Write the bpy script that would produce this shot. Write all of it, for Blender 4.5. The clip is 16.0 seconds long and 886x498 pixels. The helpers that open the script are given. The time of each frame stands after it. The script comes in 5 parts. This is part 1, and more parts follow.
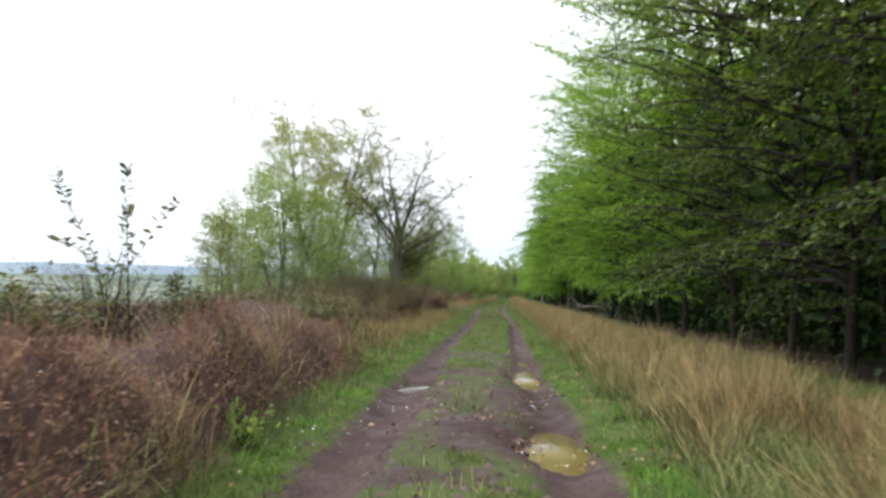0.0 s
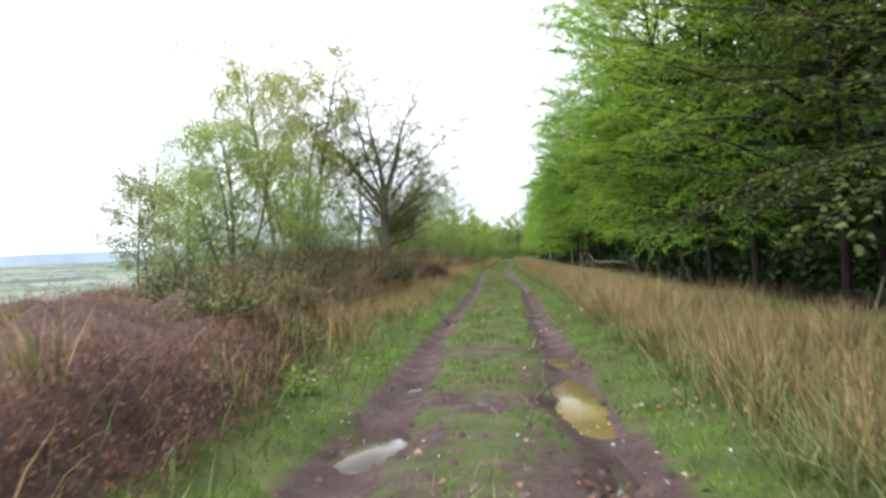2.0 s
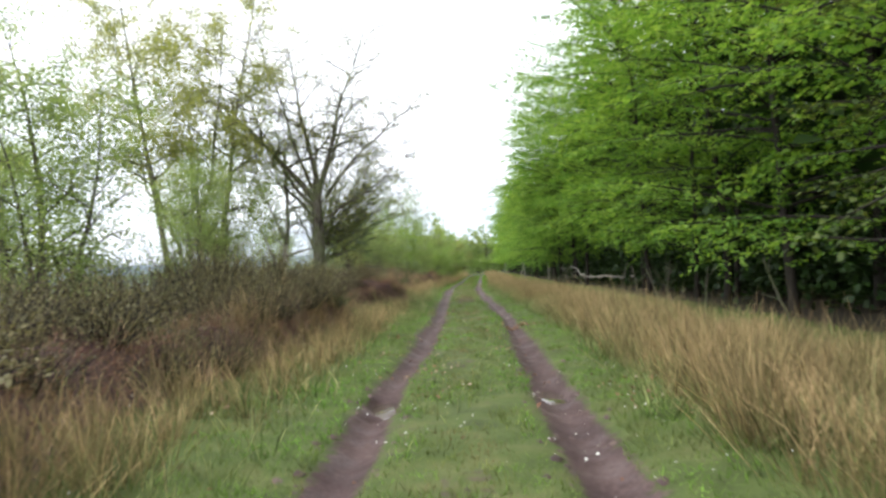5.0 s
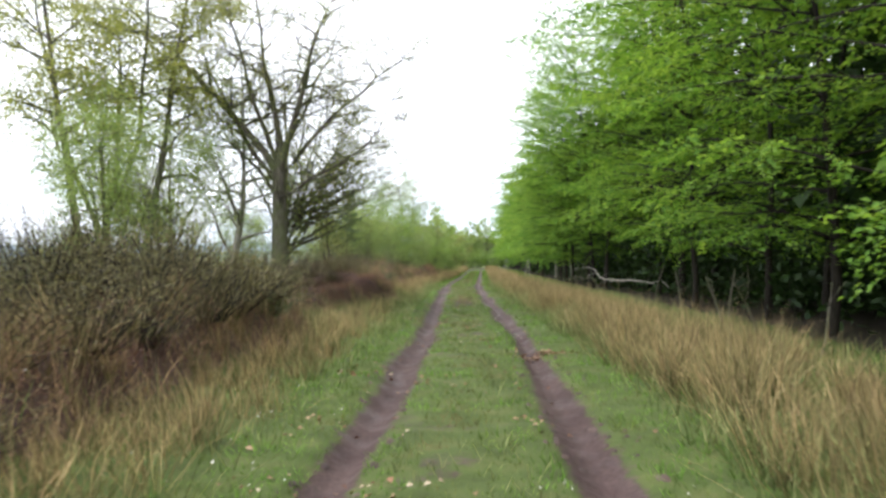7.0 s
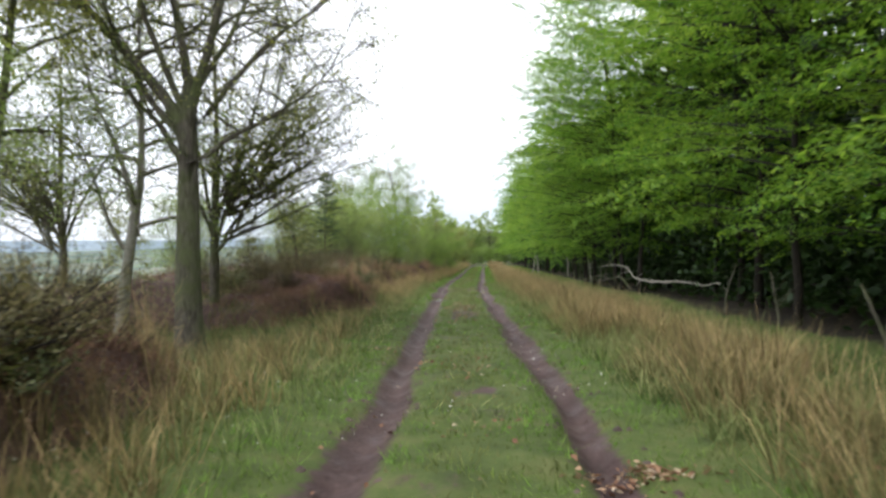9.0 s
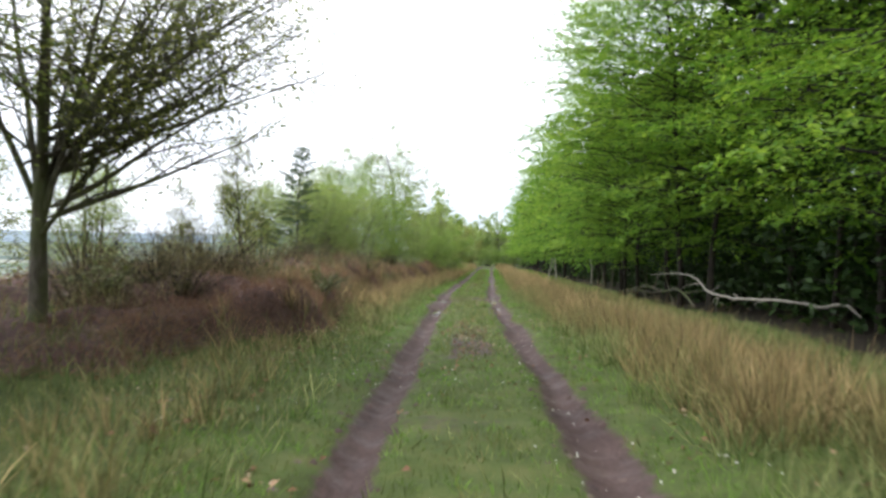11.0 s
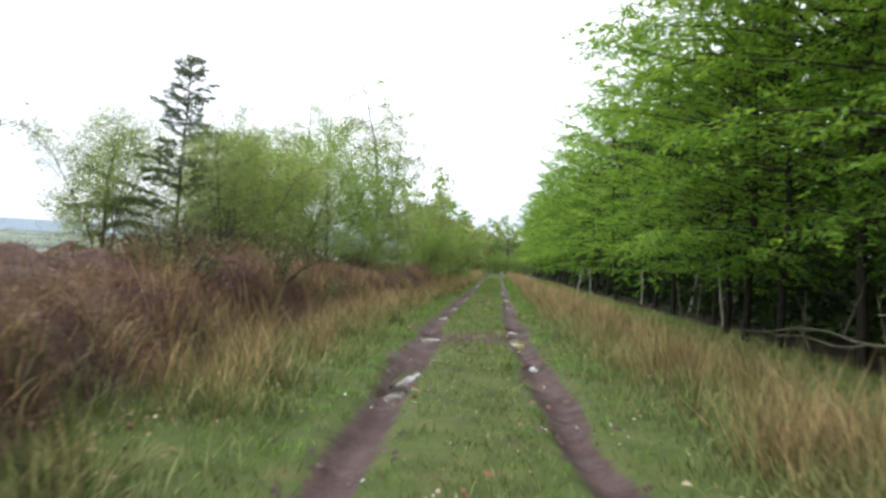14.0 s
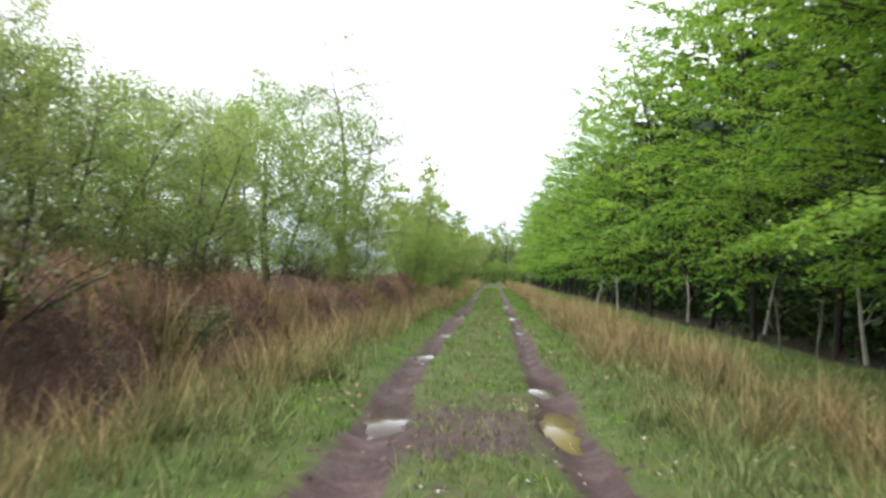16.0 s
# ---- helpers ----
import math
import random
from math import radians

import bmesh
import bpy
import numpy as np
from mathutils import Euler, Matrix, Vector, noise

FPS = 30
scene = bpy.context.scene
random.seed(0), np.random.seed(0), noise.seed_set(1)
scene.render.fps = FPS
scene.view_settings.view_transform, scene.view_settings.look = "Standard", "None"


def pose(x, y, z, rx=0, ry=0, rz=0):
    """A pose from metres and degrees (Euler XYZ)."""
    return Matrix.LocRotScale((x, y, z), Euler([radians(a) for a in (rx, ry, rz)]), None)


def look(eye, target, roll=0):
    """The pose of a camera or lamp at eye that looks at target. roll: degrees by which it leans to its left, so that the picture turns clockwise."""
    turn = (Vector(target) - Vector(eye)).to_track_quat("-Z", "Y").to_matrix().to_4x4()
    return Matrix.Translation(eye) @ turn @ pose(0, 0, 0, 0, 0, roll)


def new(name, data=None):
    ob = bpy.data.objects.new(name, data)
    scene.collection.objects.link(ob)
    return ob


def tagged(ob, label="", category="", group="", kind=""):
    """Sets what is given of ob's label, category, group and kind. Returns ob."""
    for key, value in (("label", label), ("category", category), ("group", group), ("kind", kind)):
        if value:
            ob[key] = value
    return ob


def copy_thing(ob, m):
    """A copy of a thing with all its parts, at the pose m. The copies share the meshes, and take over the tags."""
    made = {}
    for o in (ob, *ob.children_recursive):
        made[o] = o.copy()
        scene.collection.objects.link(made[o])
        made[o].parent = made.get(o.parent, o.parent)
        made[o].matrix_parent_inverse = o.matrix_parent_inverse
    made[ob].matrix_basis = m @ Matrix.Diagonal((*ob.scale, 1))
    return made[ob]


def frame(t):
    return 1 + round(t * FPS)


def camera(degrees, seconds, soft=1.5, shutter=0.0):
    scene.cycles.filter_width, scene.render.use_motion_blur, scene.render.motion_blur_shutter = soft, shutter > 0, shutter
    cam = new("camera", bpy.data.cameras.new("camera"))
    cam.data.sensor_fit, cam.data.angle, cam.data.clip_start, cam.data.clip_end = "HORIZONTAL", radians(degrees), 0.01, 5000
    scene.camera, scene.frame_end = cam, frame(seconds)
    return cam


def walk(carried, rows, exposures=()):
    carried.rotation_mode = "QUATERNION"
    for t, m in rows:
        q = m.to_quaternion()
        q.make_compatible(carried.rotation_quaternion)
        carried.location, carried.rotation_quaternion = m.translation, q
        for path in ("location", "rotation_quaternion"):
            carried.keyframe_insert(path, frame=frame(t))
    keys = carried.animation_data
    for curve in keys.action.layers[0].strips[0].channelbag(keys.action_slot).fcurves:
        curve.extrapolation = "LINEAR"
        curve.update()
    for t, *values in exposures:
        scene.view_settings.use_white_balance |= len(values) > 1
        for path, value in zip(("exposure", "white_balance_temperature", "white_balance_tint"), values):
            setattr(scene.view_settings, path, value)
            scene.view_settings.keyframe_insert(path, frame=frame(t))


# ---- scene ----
cam = camera(61.0, 16.0, 2.9, 0.4)
METRES, EYE, TILT, LEAN, TURN = 48.0, 1.32, 1.3, -1.0, 3.5
ROWS = [
    (0.0, 0.0, 0.0, 0.0, 0.0, 0.0, 0.0),
    (0.5, 0.0013, 0.0283, -0.001, 0.19, -1.52, 0.81),
    (1.0, 0.0023, 0.0572, -0.0029, 0.43, -1.84, 0.59),
    (1.5, 0.0025, 0.0844, -0.0053, 0.6, -4.47, -0.21),
    (2.0, 0.0048, 0.1104, -0.0065, 0.02, -2.68, 3.84),
    (2.5, 0.0038, 0.1337, -0.0075, 0.75, -0.21, -0.29),
    (3.0, 0.0054, 0.1603, -0.0088, 0.93, -1.71, 1.86),
    (3.5, 0.0054, 0.1849, -0.0107, -0.25, -3.77, -0.27),
    (4.0, 0.0071, 0.2115, -0.0129, -1.18, -3.57, -1.17),
    (4.5, 0.0112, 0.2371, -0.0141, -2.56, -1.76, 4.49),
    (7.0, 0.0205, 0.3667, -0.0196, -2.44, -2.32, 1.66),
    (7.5, 0.0233, 0.3952, -0.022, -2.39, -3.04, 3.66),
    (8.0, 0.0244, 0.4266, -0.0225, -1.71, -0.13, 1.48),
    (8.5, 0.0268, 0.4579, -0.0237, -2.05, -1.51, 0.92),
    (9.0, 0.0299, 0.4904, -0.0259, -2.33, -2.68, 1.79),
    (9.5, 0.032, 0.5223, -0.029, -2.31, -4.08, 0.55),
    (12.0, 0.0427, 0.699, -0.0387, -1.44, -1.76, 0.06),
    (12.5, 0.0449, 0.7356, -0.0414, -1.22, -3.45, -0.52),
    (13.0, 0.0469, 0.7745, -0.0436, -1.16, -1.79, -1.44),
    (13.5, 0.0497, 0.8116, -0.0459, -1.65, -1.87, -0.83),
    (14.0, 0.0521, 0.8516, -0.0484, -1.1, -2.2, -2.04),
    (14.5, 0.0546, 0.8889, -0.0507, -1.09, -1.97, -0.82),
    (15.0, 0.0568, 0.928, -0.0534, -1.3, -2.93, -1.11),
    (15.5, 0.0584, 0.961, -0.0552, -1.51, -1.67, -2.54),
    (16.0, 0.0608, 0.9959, -0.057, -1.44, -1.47, -1.34),
]
walk(cam, [(t, pose(0, 0, EYE, TILT, LEAN, TURN) @ pose(METRES * x, METRES * y, METRES * z, 90 + pitch, roll, yaw)) for t, x, y, z, yaw, pitch, roll in ROWS], [(t, e + 0.1, 5950, 12.5) for t, e in ((0, 0.22), (0.5, 0.17), (1, 0.15), (1.5, 0.2), (2, 0.5), (2.5, 0.58), (3, 0.27), (3.5, 0.2), (4, 0.51), (4.5, 0.5), (7, 0.58), (7.5, 0.53), (8, 0.47), (8.5, 0.345), (9, 0.24), (9.5, 0.32), (12, 0.42), (12.5, 0.28), (13, 0.34), (13.5, 0.31), (14, 0.29), (14.5, 0.26), (15, 0.26), (15.5, 0.46), (16, 0.55))])

# ---- world and light: bright overcast sky, soft high sun ----
world = bpy.data.worlds.new("overcast_sky")
scene.world = world
world.use_nodes = True
wn = world.node_tree.nodes
wl = world.node_tree.links
wn.clear()
SUN_EL, SUN_AZ = 58.0, 235.0          # degrees; azimuth clockwise from +y
w_sky = wn.new("ShaderNodeTexSky")
w_sky.sky_type = "NISHITA"
w_sky.sun_disc = False
w_sky.sun_elevation, w_sky.sun_rotation = radians(SUN_EL), radians(SUN_AZ)
w_scale = wn.new("ShaderNodeMix")
w_scale.data_type, w_scale.blend_type = "RGBA", "MULTIPLY"
w_scale.inputs["Factor"].default_value = 1.0
w_scale.inputs[7].default_value = (0.1, 0.1, 0.1, 1)
wl.new(w_sky.outputs[0], w_scale.inputs[6])
w_tc = wn.new("ShaderNodeTexCoord")
w_map = wn.new("ShaderNodeMapping")
w_map.inputs["Scale"].default_value = (1.0, 1.0, 6.0)
w_noise = wn.new("ShaderNodeTexNoise")
w_noise.inputs["Scale"].default_value = 2.2
w_noise.inputs["Detail"].default_value = 5
w_ramp = wn.new("ShaderNodeValToRGB")
w_ramp.color_ramp.elements[0].position, w_ramp.color_ramp.elements[0].color = 0.40, (0.84, 0.90, 0.95, 1)
w_ramp.color_ramp.elements[1].position, w_ramp.color_ramp.elements[1].color = 0.66, (1.52, 1.50, 1.46, 1)
wl.new(w_tc.outputs["Generated"], w_map.inputs[0])
wl.new(w_map.outputs[0], w_noise.inputs["Vector"])
wl.new(w_noise.outputs[0], w_ramp.inputs[0])
w_sep = wn.new("ShaderNodeSeparateXYZ")
wl.new(w_tc.outputs["Generated"], w_sep.inputs[0])
w_low = wn.new("ShaderNodeMapRange")
w_low.inputs["From Min"].default_value, w_low.inputs["From Max"].default_value = 0.02, 0.22
wl.new(w_sep.outputs[2], w_low.inputs[0])
w_lift = wn.new("ShaderNodeMix")
w_lift.data_type = "RGBA"
w_lift.inputs[7].default_value = (1.52, 1.50, 1.46, 1)
wl.new(w_low.outputs[0], w_lift.inputs["Factor"])
wl.new(w_ramp.outputs[0], w_lift.inputs[6])
w_mix = wn.new("ShaderNodeMix")
w_mix.data_type = "RGBA"
w_mix.inputs["Factor"].default_value = 0.9
wl.new(w_scale.outputs[2], w_mix.inputs[6])
wl.new(w_lift.outputs[2], w_mix.inputs[7])
w_bg = wn.new("ShaderNodeBackground")
w_bg.inputs[1].default_value = 1.0
wl.new(w_mix.outputs[2], w_bg.inputs[0])
w_out = wn.new("ShaderNodeOutputWorld")
wl.new(w_bg.outputs[0], w_out.inputs[0])

sun = new("sun", bpy.data.lights.new("sun", "SUN"))
sun.data.energy, sun.data.angle, sun.data.color = 1.9, radians(35), (1.0, 0.97, 0.92)
_a = radians(SUN_AZ)
sun.matrix_world = look((math.sin(_a) * 50, math.cos(_a) * 50, 50 * math.tan(radians(SUN_EL))), (0, 0, 0))


# ---- materials ----
class NT:
    """A short way to write node trees."""

    def __init__(self, name):
        self.mat = bpy.data.materials.new(name)
        self.mat.use_nodes = True
        self.t = self.mat.node_tree
        self.t.nodes.clear()
        self.out = self.t.nodes.new("ShaderNodeOutputMaterial")

    def n(self, kind, **sets):
        node = self.t.nodes.new(kind)
        for k, v in sets.items():
            node.inputs[k.replace("_", " ")].default_value = v
        return node

    def link(self, a, b):
        self.t.links.new(a, b)

    def noise(self, scale, detail=3, rough=0.55, vec=None):
        node = self.n("ShaderNodeTexNoise", Scale=scale, Detail=detail, Roughness=rough)
        if vec is None:
            vec = self.n("ShaderNodeTexCoord").outputs["Object"]
        self.link(vec, node.inputs["Vector"])
        return node.outputs[0]

    def ramp(self, fac, stops):
        node = self.n("ShaderNodeValToRGB")
        el = node.color_ramp.elements
        while len(el) < len(stops):
            el.new(0.5)
        for e, (p, c) in zip(el, stops):
            e.position, e.color = p, (*c, 1)
        self.link(fac, node.inputs[0])
        return node.outputs[0]

    def mix(self, fac, a, b, mode="MIX"):
        node = self.n("ShaderNodeMix")
        node.data_type, node.blend_type = "RGBA", mode
        for sock, v in ((0, fac), (6, a), (7, b)):
            if isinstance(v, (int, float)):
                node.inputs[sock].default_value = v
            elif isinstance(v, tuple):
                node.inputs[sock].default_value = (*v, 1)
            else:
                self.link(v, node.inputs[sock])
        return node.outputs[2]

    def math(self, op, a, b=0.0, c=0.0):
        node = self.n("ShaderNodeMath")
        node.operation = op
        for i, v in enumerate((a, b, c)):
            if isinstance(v, (int, float)):
                node.inputs[i].default_value = v
            else:
                self.link(v, node.inputs[i])
        return node.outputs[0]

    def maprange(self, v, a, b, c=0.0, d=1.0):
        node = self.n("ShaderNodeMapRange", From_Min=a, From_Max=b, To_Min=c, To_Max=d)
        self.link(v, node.inputs[0])
        return node.outputs[0]

    def attr(self, name):
        node = self.n("ShaderNodeAttribute")
        node.attribute_name = name
        return node.outputs["Fac"]

    def island(self):
        return self.n("ShaderNodeNewGeometry").outputs["Random Per Island"]

    def bump(self, height, strength, distance):
        node = self.n("ShaderNodeBump", Strength=strength, Distance=distance)
        self.link(height, node.inputs["Height"])
        return node.outputs[0]

    def principled(self, color, rough=0.8, spec=0.3, normal=None):
        node = self.n("ShaderNodeBsdfPrincipled")
        if isinstance(color, tuple):
            node.inputs["Base Color"].default_value = (*color, 1)
        else:
            self.link(color, node.inputs["Base Color"])
        if isinstance(rough, (int, float)):
            node.inputs["Roughness"].default_value = rough
        else:
            self.link(rough, node.inputs["Roughness"])
        node.inputs["Specular IOR Level"].default_value = spec
        if normal is not None:
            self.link(normal, node.inputs["Normal"])
        return node

    def done(self, shader):
        self.link(shader.outputs[0], self.out.inputs[0])
        return self.mat


def leaf_material(name, stops, through_light=0.35, gloss=0.25, patch=0.9, drift=0.4):
    """Leaves: a colour for each leaf, drifting over the crown, with light coming through."""
    m = NT(name)
    rnd = m.island()
    big = m.noise(patch, 2)
    fac = m.math("ADD", m.math("MULTIPLY", rnd, 1.0 - drift), m.math("MULTIPLY", m.maprange(big, 0.32, 0.68), drift))
    col = m.ramp(fac, stops)
    p = m.principled(col, 0.5, gloss)
    tr = m.n("ShaderNodeBsdfTranslucent")
    m.link(m.mix(1.0, col, (1.25, 1.15, 0.55), "MULTIPLY"), tr.inputs[0])
    mx = m.n("ShaderNodeMixShader", Fac=through_light)
    m.link(p.outputs[0], mx.inputs[1])
    m.link(tr.outputs[0], mx.inputs[2])
    return m.done(mx)


def blade_material(name, low, high, rng_tint, through_light=0.25, third=None, ramp=(0.15, 0.6), spread=(0.5, 1.45)):
    """Grass blades: a colour from root to tip, varied blade by blade."""
    m = NT(name)
    along = m.attr("along")
    rnd = m.island()
    f = m.math("ADD", along, m.math("MULTIPLY", m.math("SUBTRACT", rnd, 0.5), 0.7))
    col = m.ramp(f, [(ramp[0], low), (ramp[1], high)])
    drift = m.noise(0.55, 2)
    col = m.mix(m.maprange(drift, 0.38, 0.68, 0.0, 0.75), col, rng_tint)
    if third:
        col = m.mix(m.maprange(m.noise(1.5, 3), 0.46, 0.62, 0.0, 0.85), col, third)
    val = m.n("ShaderNodeHueSaturation")
    blotch = m.maprange(m.noise(3.4, 3), 0.32, 0.68, 0.62, 1.3)
    m.link(m.math("MULTIPLY", blotch, m.maprange(m.math("FRACT", m.math("MULTIPLY", rnd, 7.31)), 0, 1, spread[0], spread[1])), val.inputs["Value"])
    m.link(col, val.inputs["Color"])
    p = m.principled(val.outputs[0], 0.65, 0.07)
    tr = m.n("ShaderNodeBsdfTranslucent")
    m.link(val.outputs[0], tr.inputs[0])
    mx = m.n("ShaderNodeMixShader", Fac=through_light)
    m.link(p.outputs[0], mx.inputs[1])
    m.link(tr.outputs[0], mx.inputs[2])
    return m.done(mx)


def bark_material(name, a, b, moss=None, bands=False):
    m = NT(name)
    tc = m.n("ShaderNodeTexCoord").outputs["Object"]
    mp = m.n("ShaderNodeMapping")
    mp.inputs["Scale"].default_value = (1, 1, 0.25) if not bands else (1, 1, 3.5)
    m.link(tc, mp.inputs[0])
    fine = m.noise(22, 5, 0.65, mp.outputs[0])
    broad = m.noise(2.2, 3)
    col = m.ramp(fine, [(0.3, a), (0.62, b)] if not bands else [(0.36, a), (0.46, b)])
    if moss:
        col = m.mix(m.maprange(broad, 0.42, 0.62, 0.0, 0.8), col, moss)
    return m.done(m.principled(col, 0.9, 0.15, m.bump(fine, 0.6, 0.02)))


M_BEECH_LEAF = leaf_material("beech_leaf", [(0.1, (0.082, 0.185, 0.033)), (0.5, (0.172, 0.318, 0.056)), (0.9, (0.32, 0.47, 0.10))], 0.6, 0.12, 0.6, 0.5)
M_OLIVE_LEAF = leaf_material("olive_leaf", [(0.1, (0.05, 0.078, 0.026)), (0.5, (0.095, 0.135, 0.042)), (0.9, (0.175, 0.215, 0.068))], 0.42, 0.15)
M_YOUNG_LEAF = leaf_material("young_leaf", [(0.1, (0.165, 0.25, 0.105)), (0.5, (0.265, 0.36, 0.16)), (0.9, (0.38, 0.46, 0.22))], 0.65)
# near-black green: the wood's shade is put into this leaf colour
M_SHADE_LEAF = leaf_material("painted_shade_leaf", [(0.2, (0.016, 0.036, 0.010)), (0.8, (0.04, 0.075, 0.017))], 0.15)
M_BIRCH_LEAF = leaf_material("birch_leaf", [(0.15, (0.165, 0.25, 0.09)), (0.5, (0.265, 0.37, 0.145)), (0.85, (0.39, 0.47, 0.22))], 0.6)
M_ROWAN_LEAF = leaf_material("rowan_leaf", [(0.2, (0.15, 0.18, 0.08)), (0.6, (0.25, 0.29, 0.13)), (0.9, (0.36, 0.38, 0.18))], 0.65)
M_OAK_LEAF = leaf_material("oak_leaf", [(0.15, (0.20, 0.235, 0.08)), (0.5, (0.30, 0.345, 0.13)), (0.9, (0.45, 0.46, 0.23))], 0.68)
M_BUSH_LEAF = leaf_material("bush_leaf", [(0.15, (0.14, 0.24, 0.07)), (0.5, (0.225, 0.35, 0.105)), (0.85, (0.36, 0.47, 0.17))], 0.6)
M_NEEDLE = leaf_material("spruce_needle", [(0.2, (0.06, 0.095, 0.05)), (0.8, (0.13, 0.18, 0.095))], 0.2)
M_HEATHER = leaf_material("heather_sprig", [(0.12, (0.085, 0.048, 0.039)), (0.30, (0.165, 0.095, 0.072)), (0.47, (0.25, 0.148, 0.103)), (0.62, (0.355, 0.204, 0.116)), (0.74, (0.275, 0.21, 0.118)), (0.88, (0.16, 0.158, 0.08))], 0.0, 0.1, 0.9, 0.72)
M_GORSE = leaf_material("gorse_spray", [(0.15, (0.11, 0.105, 0.06)), (0.6, (0.22, 0.205, 0.11)), (0.9, (0.32, 0.275, 0.155))], 0.3, 0.12, 0.8)
M_BRAMBLE = leaf_material("bramble_leaf", [(0.2, (0.08, 0.10, 0.045)), (0.6, (0.14, 0.165, 0.07)), (0.9, (0.22, 0.24, 0.10))], 0.25)
M_TAN = blade_material("moor_grass_blade", (0.085, 0.115, 0.036), (0.56, 0.40, 0.205), (0.43, 0.295, 0.148), 0.28, (0.26, 0.23, 0.10), (0.22, 0.72), (0.3, 1.65))
M_RUSH = blade_material("rush_blade", (0.095, 0.145, 0.042), (0.34, 0.335, 0.145), (0.19, 0.25, 0.08), 0.3)
M_SWARD = blade_material("short_grass_blade", (0.095, 0.205, 0.026), (0.19, 0.365, 0.045), (0.20, 0.31, 0.06), 0.4, (0.145, 0.165, 0.055))
M_WORN = blade_material("worn_grass_blade", (0.085, 0.142, 0.028), (0.19, 0.275, 0.052), (0.215, 0.22, 0.072), 0.4, (0.20, 0.15, 0.078))
M_BARK = bark_material("grey_bark", (0.045, 0.04, 0.032), (0.17, 0.15, 0.12), (0.12, 0.14, 0.06))
# wood shade is put into this near-black bark; thin stems use it too
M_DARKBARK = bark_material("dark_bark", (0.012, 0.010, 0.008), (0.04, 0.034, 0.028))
M_BIRCHBARK = bark_material("birch_bark", (0.06, 0.05, 0.045), (0.42, 0.39, 0.34), (0.2, 0.2, 0.13), True)
M_DEADWOOD = bark_material("bleached_wood", (0.17, 0.15, 0.125), (0.42, 0.385, 0.335))


def litter_material():
    m = NT("dead_leaf")
    col = m.ramp(m.island(), [(0.0, (0.10, 0.045, 0.025)), (0.5, (0.25, 0.13, 0.07)), (0.8, (0.36, 0.24, 0.14)), (1.0, (0.5, 0.42, 0.3))])
    return m.done(m.principled(col, 0.7, 0.3))


def pale_material():
    m = NT("pale_petal")
    col = m.ramp(m.island(), [(0.0, (0.42, 0.40, 0.32)), (1.0, (0.7, 0.7, 0.62))])
    return m.done(m.principled(col, 0.6, 0.3))


def water_material(name, a, b, spec, rough=0.06):
    m = NT(name)
    col = m.ramp(m.noise(1.6, 3), [(0.3, a), (0.7, b)])
    rip = m.noise(13, 3)
    return m.done(m.principled(col, rough, spec, m.bump(rip, 0.1, 0.02)))


